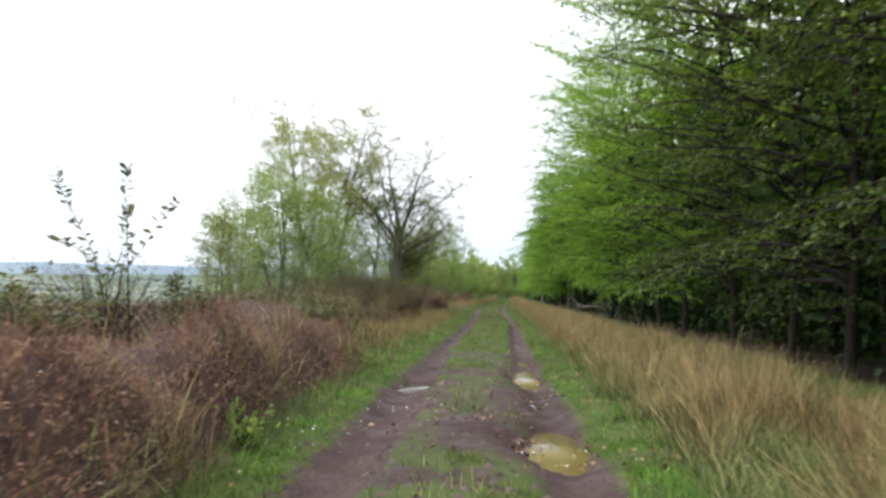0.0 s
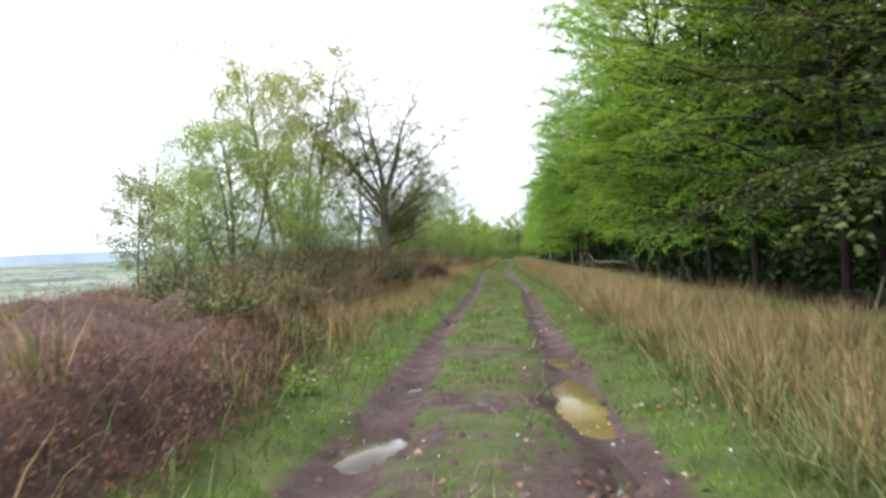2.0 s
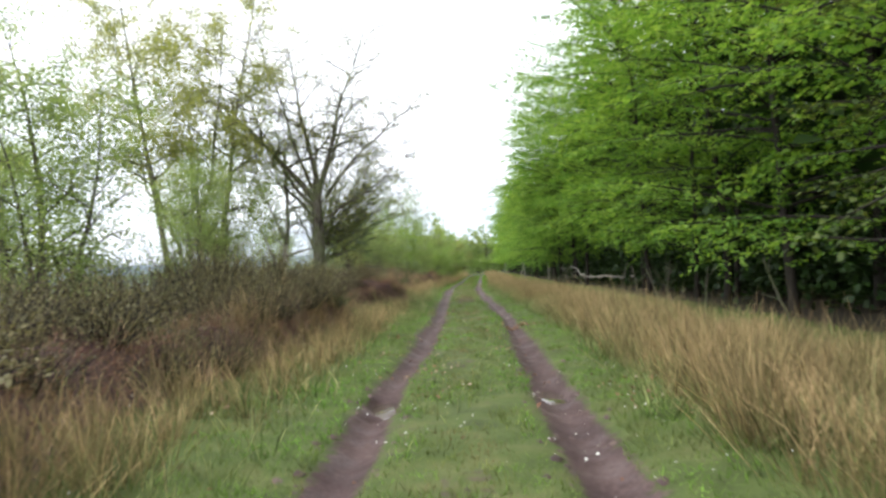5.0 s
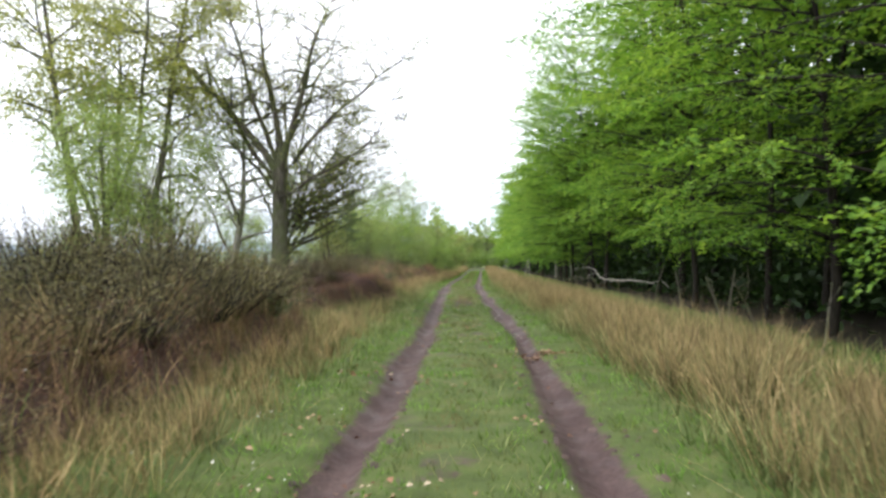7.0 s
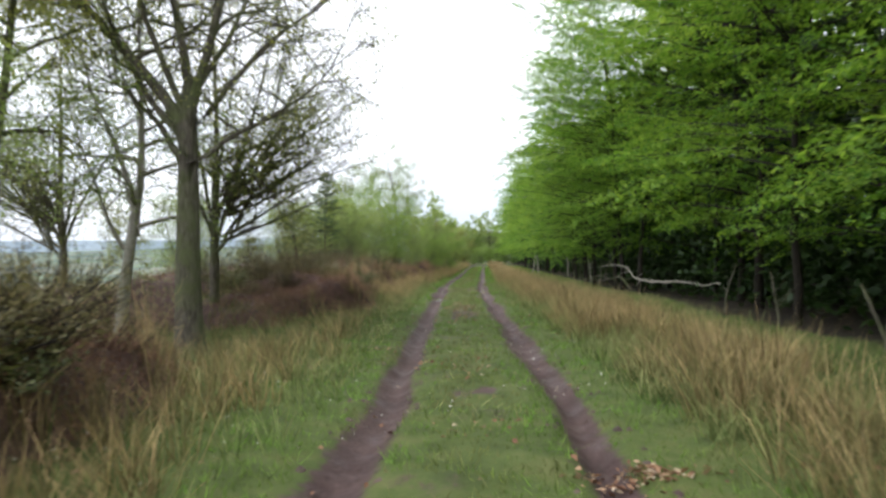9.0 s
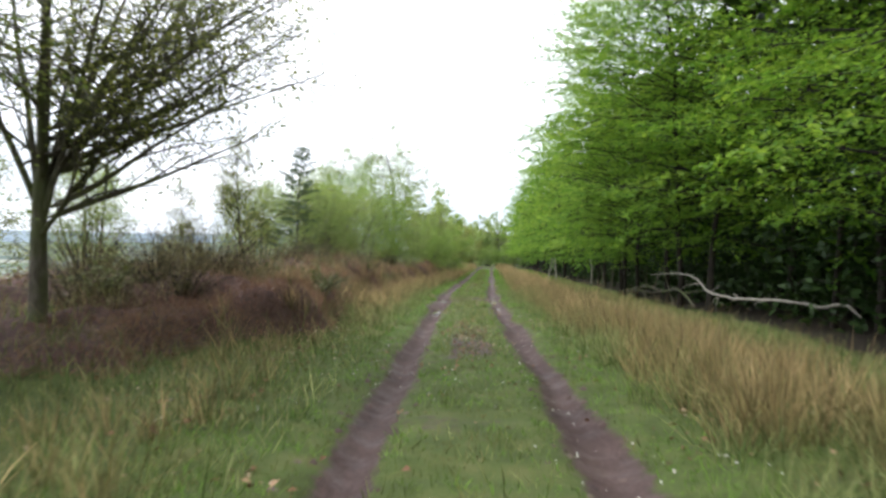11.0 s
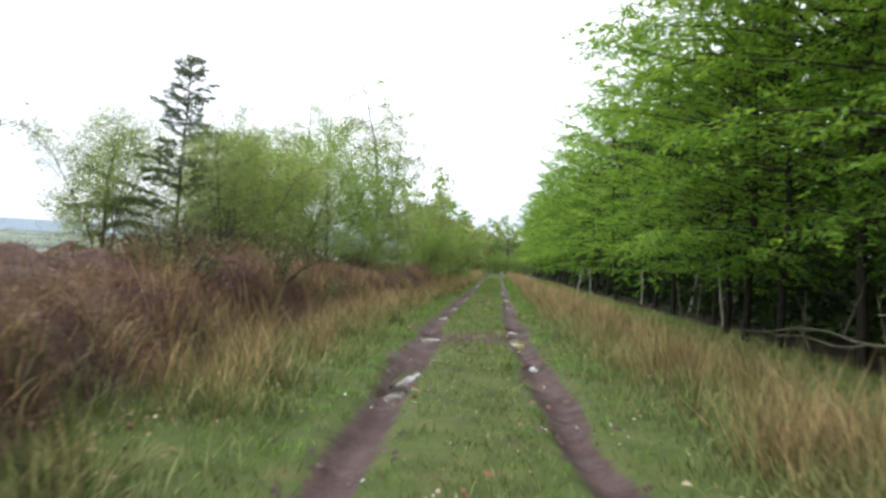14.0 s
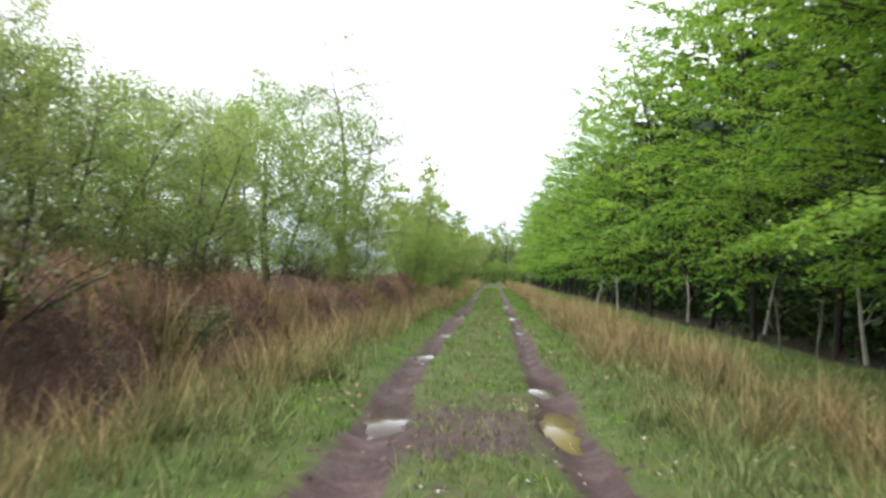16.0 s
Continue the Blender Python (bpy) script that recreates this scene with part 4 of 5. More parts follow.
    plant("sapling", sap3, -7.9, 21.6, 0, "small airy birch sapling with sparse leaves", "sapling", sg)
    plant("sapling", sap3, -9.5, 44.6, 70, "small airy birch sapling with sparse leaves", "sapling", sg, 0.9)
    cone = grown_tree(41, [((0, 0, -0.1), (0.0, 0, 1), 3.1, 0.035, 0.03), ((0.1, 0.1, -0.1), (-0.2, 0, 1), 2.0, 0.02, 0.05)], 26, 1.1, 0.9, 8, 0.34, 7, 0.04, (M_DARKBARK, M_ROWAN_LEAF), first=0.12, droop=0.03, shape=lambda r: 1.0 - 0.8 * r)
    plant("sapling", cone, -5.15, 47.2, 0, "slim upright sapling with small grey-green leaves", "sapling", sg, 0.92)
    plant("sapling", cone, -7.0, 48.6, 100, "slim upright sapling with small grey-green leaves", "sapling", sg, 0.75)
    plant("birch_tree", db, -8.3, 46.3, 60, dense, "tree", grp, 0.62)
    plant("birch_tree", db, -5.1, 56.4, 20, dense, "tree", grp, 0.72)
    # thicket of young trees farther on
    rl = "young rowan with upright stems and mid green leaves"
    h = grown_tree(43, [((0, 0, -0.1), (0.0, 0, 1), 3.9, 0.05, 0.05), ((0.2, 0, -0.1), (0.15, 0.1, 1), 3.6, 0.04, 0.05), ((-0.2, 0, -0.1), (-0.2, 0, 1), 3.4, 0.035, 0.05)], 16, 1.45, 0.6, 12, 0.5, 9, 0.052, (M_BARK, M_YOUNG_LEAF), first=0.1, droop=0.06, jitter=0.1)
    plant("rowan_tree", h, -5.2, 57.6, 0, rl, "tree", grp, 0.84)
    for x, y, turn, s in ((-6.8, 59.5, 90, 0.9), (-6.6, 54.2, 200, 0.66), (-4.5, 54.6, 250, 0.6), (-4.5, 60.2, 300, 0.8)):
        plant("rowan_tree", h, x, y, turn, rl, "tree", grp, s)
    bl = "rounded bush thick with bright yellow-green leaves"
    bush = grown_tree(44, [((0, 0, -0.1), (0.0, 0, 1), 4.6, 0.06, 0.06), ((0.2, 0.1, -0.1), (0.35, 0.1, 1), 4.2, 0.05, 0.06), ((-0.2, 0, -0.1), (-0.35, 0, 1), 4.1, 0.05, 0.06), ((0, -0.2, -0.1), (0.05, -0.4, 1), 4.0, 0.05, 0.06)], 15, 1.6, 0.6, 14, 0.55, 13, 0.062, (M_BARK, M_BUSH_LEAF), first=0.06, droop=0.1, jitter=0.12)
    plant("willow_bush", bush, -4.7, 65.5, 0, bl, "bush", grp)
    plant("willow_bush", bush, -4.0, 70.5, 210, bl, "bush", grp, 0.66)
    plant("willow_bush", bush, -5.6, 60.6, 130, bl, "bush", grp, 0.72)
    g = grown_tree(45, [((0, 0, -0.2), (0.0, 0, 1), 7.4, 0.11, 0.06), ((0.2, 0, 0.8), (0.28, 0.1, 1), 5.8, 0.07, 0.06), ((-0.1, 0, 0.8), (-0.3, 0, 1), 6.0, 0.07, 0.06)], 27, 1.7, 0.6, 11, 0.6, 10, 0.066, (M_BARK, M_BIRCH_LEAF), first=0.12, droop=0.1, jitter=0.1, shape=lambda r: 1.0 - 0.3 * r)
    gl = "tall airy birch in pale green leaf"
    plant("birch_tree", g, -4.0, 71.8, 0, gl, "tree", grp)
    plant("birch_tree", g, -1.9, 79.5, 50, gl, "tree", grp, 0.62)
    plant("willow_bush", bush, -2.2, 75.5, 30, bl, "bush", grp, 0.62)
    plant("willow_bush", bush, -1.3, 86.0, 80, bl, "bush", grp, 0.8)
    plant("rowan_tree", h, -2.6, 67.2, 140, rl, "tree", grp, 0.62)
    plant("rowan_tree", h, -6.4, 63.4, 40, rl, "tree", grp, 1.05)
    plant("rowan_tree", h, -7.8, 56.6, 310, rl, "tree", grp, 0.85)
    plant("birch_tree", g, -7.2, 70.0, 100, gl, "tree", grp, 0.85)
    # the far part of the lane
    def coarse(seed, ht, mats):
        return grown_tree(seed, [((0, 0, -0.2), (0.0, 0, 1), ht, 0.09, 0.06), ((0.2, 0, -0.1), (0.28, 0.1, 1), ht * 0.85, 0.07, 0.06), ((-0.1, 0, -0.1), (-0.3, 0, 1), ht * 0.85, 0.07, 0.06)], 9, ht * 0.25, 0.7, 5, 0.6, 5, 0.25, mats, first=0.12, droop=0.1, sides=5)
    g, bush, h = coarse(46, 7.0, (M_BARK, M_BIRCH_LEAF)), coarse(47, 5.0, (M_BARK, M_BUSH_LEAF)), coarse(48, 4.6, (M_DARKBARK, M_ROWAN_LEAF))
    end = coarse(49, 5.5, (M_DARKBARK, M_YOUNG_LEAF))
    rng = random.Random(9)
    for k in range(20):
        y = 81 + k * 4.4 + rng.uniform(-1.5, 1.5)
        x = float(lane(y)) - rng.uniform(2.9, 5.2)
        mesh, nm, lb, ct = rng.choice([(g, "birch_tree", gl, "tree"), (bush, "willow_bush", bl, "bush"), (h, "rowan_tree", rl, "tree")])
        plant(nm, mesh, x, y, rng.uniform(0, 360), lb, ct, grp, rng.uniform(0.65, 0.95) + (y - 80) * 0.003)
    for k in range(12):
        x, y = 5.0 + (k - 5.5) * 1.7, 172 + (k % 3) * 3
        plant("birch_tree", end, x, y, k * 77, "leafy tree closing the far end of the lane", "tree", "trees at the lane's end", rng.uniform(1.3, 1.9))
    for k in range(9):
        x, y = 4.2 + (k - 4) * 1.5, 163 + (k % 3) * 2.0
        plant("willow_bush", bush, x, y, k * 61, "leafy bush closing the far end of the lane", "bush", "bushes at the lane's end", rng.uniform(0.6, 0.8), 0.35)


build_left_trees()


def spruce(x, y, height, seed):
    rng = np.random.RandomState(seed)
    stem = bough(rng, (0, 0, -0.1), (0.04, 0, 1), height, 10, 0, 0.03)
    lines, twigs = [(stem, taper(0.045, 0.006, 11), 6)], []
    for k in range(46):
        rel = 0.12 + 0.86 * ((k + rng.random_sample()) / 46) ** 0.9
        a = k * 2.399 + rng.normal(0, 0.3)
        p, _ = at_line(stem, min(rel, 0.99))
        ll = (2.6 * (1 - rel) + 0.1) * rng.uniform(0.4, 1.1)
        line = bough(rng, p, unit(np.array([math.cos(a), math.sin(a), rng.uniform(0.05, 0.4) + 0.5 * rel])), ll, 5, 0.2 * (1 - rel), 0.1, 0.0)
        lines.append((line, taper(0.012, 0.003, 6), 4))
        for g in np.linspace(0.2, 0.98, max(4, int(9 * ll))):
            q, d = at_line(line, g)
            sd = unit(np.cross(d, (0, 0, 1.0)))
            for sg in (-1, 1):
                twigs.append(bough(rng, q, unit(d + sd * sg * 0.8 + rng.normal(0, 0.15, 3)), 0.26 * (1.1 - g) + 0.1, 2, 0.2, 0.1))
    v, f = tubes(lines + [(t, np.array([0.005, 0.004, 0.002]), 3) for t in twigs])
    wood = mesh_np("trunk", v, f, M_BARK, True)
    v, f = twig_leaves(rng, twigs, 20, 0.065, 0.026, 0.2, 0.1, 0.015)
    plant("spruce_tree", (wood, mesh_np("crown", v, f, M_NEEDLE)), x, y, 20, "small sparse spruce with dark drooping branches", "tree", "trees beside the track")


spruce(-5.7, 55.1, 4.1, 3)


# ---- heather, grasses and litter ----
def scatter(rng, n, x0, x1, y0, y1, bias=1.0):
    """Points by the track: x from its middle; bias > 1 crowds them towards y0."""
    y = y0 + (y1 - y0) * rng.random_sample(n) ** bias
    return rng.uniform(x0, x1, n) + lane(y), y


def build_heather():
    rng = np.random.RandomState(51)
    x, y = scatter(rng, 78000, -11.5, -1.2, 1.0, 85, 1.45)
    y2 = 1.0 + 84 * rng.random_sample(52000) ** 1.6
    x2 = lane(y2) - heath_front(lane(y2) - 2.2, y2) - rng.uniform(-0.25, 0.95, len(y2))
    y3 = rng.uniform(20, 62, 42000)
    x3 = lane(y3) - heath_front(lane(y3) - 2.2, y3) - rng.uniform(-0.2, 1.8, len(y3))
    x, y = np.concatenate([x, x2, x3]), np.concatenate([y, y2, y3])
    h = heath_h(x, y)
    keep = (h > 0.10) & ((lane(y) - x < 5) | (rng.random_sample(len(x)) < 0.42))
    x, y, h = x[keep], y[keep], h[keep]
    e = 0.15
    slope = np.stack([gz(x - e, y) - gz(x + e, y), gz(x, y - e) - gz(x, y + e), np.full_like(x, 2 * e)], -1)
    n = len(x)
    root = np.stack([x, y, gz(x, y) - 0.05], -1)
    far = np.clip((y - 54) / 30, 0, 1) + np.clip((-x - 4.5) / 5, 0, 1) * 0.8
    d = unit(unit(slope) * 0.8 + rng.normal(0, 0.55, (n, 3)) + np.array([0, 0, 0.45]))
    d[:, 2] = np.abs(d[:, 2])
    ln = (0.08 + 0.17 * h) * rng.uniform(0.5, 1.35, n)
    tuft = rng.random_sample(n) < 0.04
    ln = np.where(tuft, ln * 2.0, ln)
    v1, f1, a1 = blades(root, d, ln, rng.uniform(0.003, 0.007, n) * (1 + far), rng.normal(0, 0.25, n), 1, rng)
    reps = 3
    p = np.repeat(root, reps, 0) + np.repeat(d, reps, 0) * (np.repeat(ln, reps) * rng.uniform(0.2, 0.95, n * reps))[:, None]
    m = len(p)
    dd = np.repeat(d, reps, 0) * 0.9 + rng.normal(0, 0.6, (m, 3))
    s = rng.uniform(0.018, 0.044, m) * (1 + 1.3 * np.repeat(far, reps))
    v2, f2 = leaves(p, dd, unit(rng.normal(0, 1, (m, 3))), s, s * 0.3)
    ob = new("heather", mesh_np("heather", np.concatenate([v1, v2]), np.concatenate([f1, f2 + len(v1)]), M_HEATHER))
    tagged(ob, "bank of brown winter heather and dead bracken beside the track", "heather", kind="stuff")


build_heather()


def build_grasses():
    rng = np.random.RandomState(61)
    # long pale moor grass in tussocks
    spots = []
    x, y = scatter(rng, 3700, 1.75, 4.6, 1.5, 135, 1.55)
    u = x - lane(y)
    width = np.interp(y, [0, 20, 30, 36, 44, 48, 60, 80], [2.6, 2.5, 2.0, 2.0, 2.4, 1.5, 1.4, 1.6])
    keep = (u - 1.75 + 0.35 * step(62, 75, y) < width) & (vnoise(x, y, 1.3, 3) > 0.30 + 0.14 * step(25, 31, y) * (1 - step(38, 41, y)))
    spots.append(np.stack([x[keep], y[keep]], -1))
    x, y = scatter(rng, 1900, -3.6, -1.3, 3, 135, 1.45)
    s = lane(y) - x
    lo = np.interp(y, [0, 10, 14, 30, 60, 75, 140], [1.5, 1.6, 1.75, 1.8, 1.75, 1.35, 1.3])
    dens = np.interp(y, [0, 11, 15, 30, 34, 40, 43, 47, 80], [0.02, 0.06, 0.9, 0.9, 0.3, 0.25, 0.4, 0.95, 0.9])
    keep = (s > lo) & (s < lo + np.interp(y, [0, 14, 22, 30, 80], [0.6, 1.0, 1.3, 1.8, 1.1])) & (rng.random_sample(len(x)) < dens)
    spots.append(np.stack([x[keep], y[keep]], -1))
    c = np.concatenate(spots)
    per = 40
    cc = np.repeat(c, per, 0)
    n = len(cc)
    a, r = rng.uniform(0, 6.283, n), np.abs(rng.normal(0, 0.11, n))
    px, py = cc[:, 0] + np.cos(a) * r, cc[:, 1] + np.sin(a) * r
    root = np.stack([px, py, gz(px, py) - 0.02], -1)
    out = np.stack([np.cos(a) * r * 2.2, np.sin(a) * r * 2.2, np.ones(n)], -1) + rng.normal(0, 0.2, (n, 3)) + np.array([-0.06, -0.03, 0])
    tall = np.repeat(rng.uniform(0.5, 1.0, len(c)) * (0.7 + 0.55 * vnoise(c[:, 0], c[:, 1], 0.9, 0)), per) * rng.uniform(0.55, 1.1, n) * np.where(px < lane(py), 0.84 - 0.12 * step(30, 33, py) + 0.22 * step(45, 49, py), 0.9 - 0.22 * step(2.6, 3.6, px - lane(py)))
    far = np.clip((py - 50) / 40, 0, 2.5)
    v, f, al = blades(root, out, tall, rng.uniform(0.004, 0.009, n) * (1 + far), np.abs(rng.normal(0.1, 0.28, n)), 2, rng)
    tagged(new("moor_grass", mesh_np("moor_grass", v, f, M_TAN, False, al)), "long straw-coloured moor grass in tussocks", "grass", kind="stuff")
    # greener rushes between and under them
    x, y = scatter(rng, 48000, -4.6, 4.9, 1.5, 75, 1.35)
    u = x - lane(y)
    wisp = (np.abs(u) < 0.55) & (vnoise(x, y, 0.8, 1) > 0.5) & (y > 4)
    keep = (wisp | (u > 1.5) | ((u < -1.35) & (rng.random_sample(len(x)) < 0.7))) & (heath_h(x, y) < 0.5)
    x, y, short = x[keep], y[keep], np.where(wisp[keep], 0.4, 1.0)
    y3 = rng.uniform(29, 54, 16000)
    x3 = lane(y3) - rng.uniform(1.35, 4.6, len(y3))
    ok = (heath_h(x3, y3) < 0.3) & (vnoise(x3, y3, 0.7, 2) > 0.25)
    x, y, short = np.concatenate([x, x3[ok]]), np.concatenate([y, y3[ok]]), np.concatenate([short, np.full(ok.sum(), 0.42)])
    y5 = rng.uniform(40, 62, 17000)
    u5 = np.where(rng.random_sample(17000) < 0.25, rng.uniform(-0.5, 0.5, 17000), rng.uniform(1.25, 5.2, 17000))
    x5 = lane(y5) + u5
    ok = vnoise(x5, y5, 0.6, 4) > 0.38
    x, y, short = np.concatenate([x, x5[ok]]), np.concatenate([y, y5[ok]]), np.concatenate([short, np.where(np.abs(u5[ok]) < 0.6, 0.3, 0.6)])
    y4, x4 = rng.uniform(31, 41, 7000), rng.uniform(-12, -4.4, 7000)
    x, y, short = np.concatenate([x, x4]), np.concatenate([y, y4]), np.concatenate([short, np.full(7000, 0.7)])
    c6 = np.stack([rng.uniform(1.55, 2.4, 100), 2 + 62 * rng.random_sample(100) ** 1.3], -1)        # rush tussocks before the moor grass
    c6 = np.concatenate([c6, np.stack([-rng.uniform(1.5, 2.6, 40), rng.uniform(43, 58, 40)], -1)])
    c6 = np.repeat(c6, 70, 0) + rng.normal(0, 0.11, (70 * len(c6), 2))
    x, y, short = np.concatenate([x, lane(c6[:, 1]) + c6[:, 0]]), np.concatenate([y, c6[:, 1]]), np.concatenate([short, rng.uniform(0.75, 1.15, len(c6))])
    n = len(x)
    root = np.stack([x, y, gz(x, y) - 0.02], -1)
    v, f, al = blades(root, rng.normal(0, 0.3, (n, 3)) + np.array([0, 0, 1.0]), rng.uniform(0.15, 0.5, n) * short, rng.uniform(0.006, 0.014, n), np.abs(rng.normal(0.2, 0.25, n)), 2, rng)
    tagged(new("rushes", mesh_np("rushes", v, f, M_RUSH, False, al)), "green rushes and coarse grass at the verge", "grass", kind="stuff")
    # short turf on the verges and between the ruts
    x, y = scatter(rng, 600000, -3.6, 5.5, 2.0, 120, 1.95)
    u = x - lane(y)
    bare = ruts(x, y) * 1.2 + (np.exp(-((y - 8.5) / 4.5) ** 2) + np.exp(-((y - 54.3) / 1.4) ** 2)) * 0.75 * (np.abs(u) < 0.75)
    bare = bare + 0.35 * (vnoise(x, y, 0.45, 5) > 0.6) * (np.abs(u) < 0.8) + 0.5 * np.exp(-((y - 41.6) / 2.0) ** 2) * (np.abs(u) < 0.3) + 0.6 * np.exp(-((y - 31) / 0.35) ** 2) * (np.abs(u) < 0.22)
    keep = (bare < 0.42 * (0.25 + vnoise(x, y, 0.5, 2) * 1.3)) & (heath_h(x, y) < 0.15) & ((np.abs(u) < 2.2) | (rng.random_sample(len(x)) < 0.45 + 0.5 * step(44, 47, y)))
    x, y = x[keep], y[keep]
    au = np.abs(x - lane(y))
    lush = np.exp(-((au - 0.52) / 0.16) ** 2) + np.exp(-((au - 1.42) / 0.34) ** 2) + 0.5 * step(2.6, 3.4, x - lane(y))
    bright = vnoise(x, y, 0.7, 0) * 0.5 + vnoise(x, y, 0.28, 4) * 0.3 + lush * 0.5 + rng.normal(0, 0.08, len(x)) > 0.5
    for name, pick, mat, label in (("turf", bright, M_SWARD, "short bright green turf on verges and between the ruts"), ("worn_turf", ~bright, M_WORN, "dull olive worn grass and moss on the track")):
        px, py = x[pick], y[pick]
        n = len(px)
        root = np.stack([px, py, gz(px, py) - 0.005], -1)
        patch = (0.35 + 1.3 * vnoise(px, py, 0.32, 3)) * np.where(np.abs(px - lane(py)) < 0.6, 0.85, 1.0)
        v, f, al = blades(root, rng.normal(0, 0.5, (n, 3)) + np.array([0, 0, 1.0]), rng.uniform(0.03, 0.11, n) * patch, rng.uniform(0.005, 0.011, n) * (1 + np.clip((py - 45) / 20, 0, 4)), np.abs(rng.normal(0.2, 0.3, n)), 1, rng)
        tagged(new(name, mesh_np(name, v, f, mat, False, al)), label, "grass", kind="stuff")


build_grasses()


def dead_stalks():
    """Pale dry stalks standing singly in the heather."""
    rng = np.random.RandomState(67)
    n = 2600
    y = rng.uniform(3, 62, n)
    x = lane(y) - heath_front(lane(y) - 2.2, y) - rng.uniform(-0.1, 2.6, n)
    ok = (heath_h(x, y) > 0.15) & (vnoise(x, y, 1.4, 2) > 0.42)
    x, y = np.concatenate([x[ok], rng.normal(-2.6, 0.35, 240)]), np.concatenate([y[ok], rng.uniform(13.4, 17.0, 240)])
    n = len(x)
    root = np.stack([x, y, gz(x, y) - 0.03], -1)
    v, f, al = blades(root, rng.normal(0, 0.3, (n, 3)) + np.array([0, 0, 1.0]), np.concatenate([rng.uniform(0.2, 0.6, n - 240), rng.uniform(0.4, 0.85, 240)]), rng.uniform(0.006, 0.012, n), np.abs(rng.normal(0.1, 0.2, n)), 2, rng)
    tagged(new("dead_stalks", mesh_np("dead_stalks", v, f, M_TAN, False, al)), "pale dry stalks standing singly in the heather", "grass", kind="stuff")


dead_stalks()


def build_litter():
    rng = np.random.RandomState(71)

    def bits(n, x0, x1, y0, y1, size, mat, name, label, keep_fn):
        x, y = scatter(rng, n, x0, x1, y0, y1, 1.3)
        k = keep_fn(x, y)
        x, y = x[k], y[k]
        m = len(x)
        p = np.stack([x, y, gz(x, y) + rng.uniform(0.015, 0.075, m)], -1)
        s = rng.uniform(0.5, 1.3, m) * size
        v, f = leaves(p, rng.normal(0, 1, (m, 3)) * np.array([1, 1, 0.25]), unit(rng.normal(0, 0.4, (m, 3)) + np.array([0, 0, 1])), s, s * 0.7, 0.3)
        tagged(new(name, mesh_np(name, v, f, mat)), label, "litter", kind="stuff")

    def clumped(x, y):
        u = x - lane(y)
        d = 0.011 + 0.9 * np.exp(-(((y - 42.5) / 2.2) ** 2 + (u / 0.28) ** 2)) + 0.95 * np.exp(-(((y - 42.5) / 4) ** 2 + ((u + 2.6) / 0.7) ** 2)) + 0.9 * np.exp(-(((y - 13.3) / 0.6) ** 2 + ((u + 1.6) / 0.2) ** 2)) + 0.3 * (vnoise(x, y, 0.9, 4) > 0.78) + 0.6 * np.exp(-(((y - 29.3) / 0.25) ** 2 + ((u - 0.1) / 0.3) ** 2)) + 0.3 * np.exp(-(((y - 32) / 0.5) ** 2 + (u / 0.25) ** 2))
        return (rng.random_sample(len(x)) < d) & (heath_h(x, y) < 0.12)

    bits(64000, -4.2, 3.0, 2, 70, 0.055, M_LITTER, "dead_leaves", "scattered brown dead leaves on the ground", clumped)
    bits(3000, -3.0, 2.2, 2, 70, 0.028, M_PALE, "pale_petals", "small pale fallen petals and flowers in the turf", lambda x, y: vnoise(x, y, 1.2, 5) > 0.55)


build_litter()


def eased(pts, n=5):
    """A smooth curve through the points, a little crooked."""
    rng = np.random.RandomState(len(pts))
    p = np.concatenate([pts[:1] * 2 - pts[1:2], pts, pts[-1:] * 2 - pts[-2:-1]])
    out = []
    for k in range(1, len(p) - 2):
        for t in np.arange(n) / n:
            a, b, c, d = p[k - 1:k + 3]
            out.append(0.5 * (2 * b + (c - a) * t + (2 * a - 5 * b + 4 * c - d) * t ** 2 + (3 * b - a - 3 * c + d) * t ** 3) + rng.normal(0, 0.008, 3))
    return np.array(out + [pts[-1]])


def fallen_branch():
    """A bleached bough lying at the wood's edge."""
    rng = np.random.RandomState(81)
    ob = thing("fallen_branch", "bleached fallen bough lying on the grass at the wood's edge", "dead branch", pose(7.25, 44.4, float(gz(7.25, 44.4))))
    base = np.array([7.25, 44.4, float(gz(7.25, 44.4))])

    def w(x, y, h):
        return np.array([x, y, float(gz(x, y)) + h]) - base
    main = np.array([w(7.35, 44.3, 0.30), w(7.2, 44.6, 0.50), w(6.9, 45.0, 0.44), w(6.3, 45.5, 0.48), w(5.75, 46.5, 0.50), w(5.5, 47.3, 0.60), w(5.45, 48.0, 0.85), w(5.3, 48.9, 0.95), w(4.9, 50.2, 0.9)])
    main = eased(main)
    v, f = tubes([(main, np.interp(np.linspace(0, 1, len(main)), [0, 0.1, 0.5, 0.8, 1], [0.02, 0.034, 0.027, 0.018, 0.006]), 8)])
    part("bough", mesh_np("bough", v, f, M_DEADWOOD, True), ob)
    for k in range(7):
        p, d = at_line(main, rng.uniform(0.35, 0.95))
        line = bough(rng, p, unit(d + rng.normal(0, 0.6, 3) * np.array([1, 1, 0.4]) + np.array([0, 0, -0.25])), rng.uniform(0.25, 0.7), 5, 0.1, 0.15)
        v, f = tubes([(line, taper(0.014, 0.004, 6), 5)])
        part("side_branch", mesh_np("side_branch", v, f, M_DEADWOOD, True), ob)


fallen_branch()


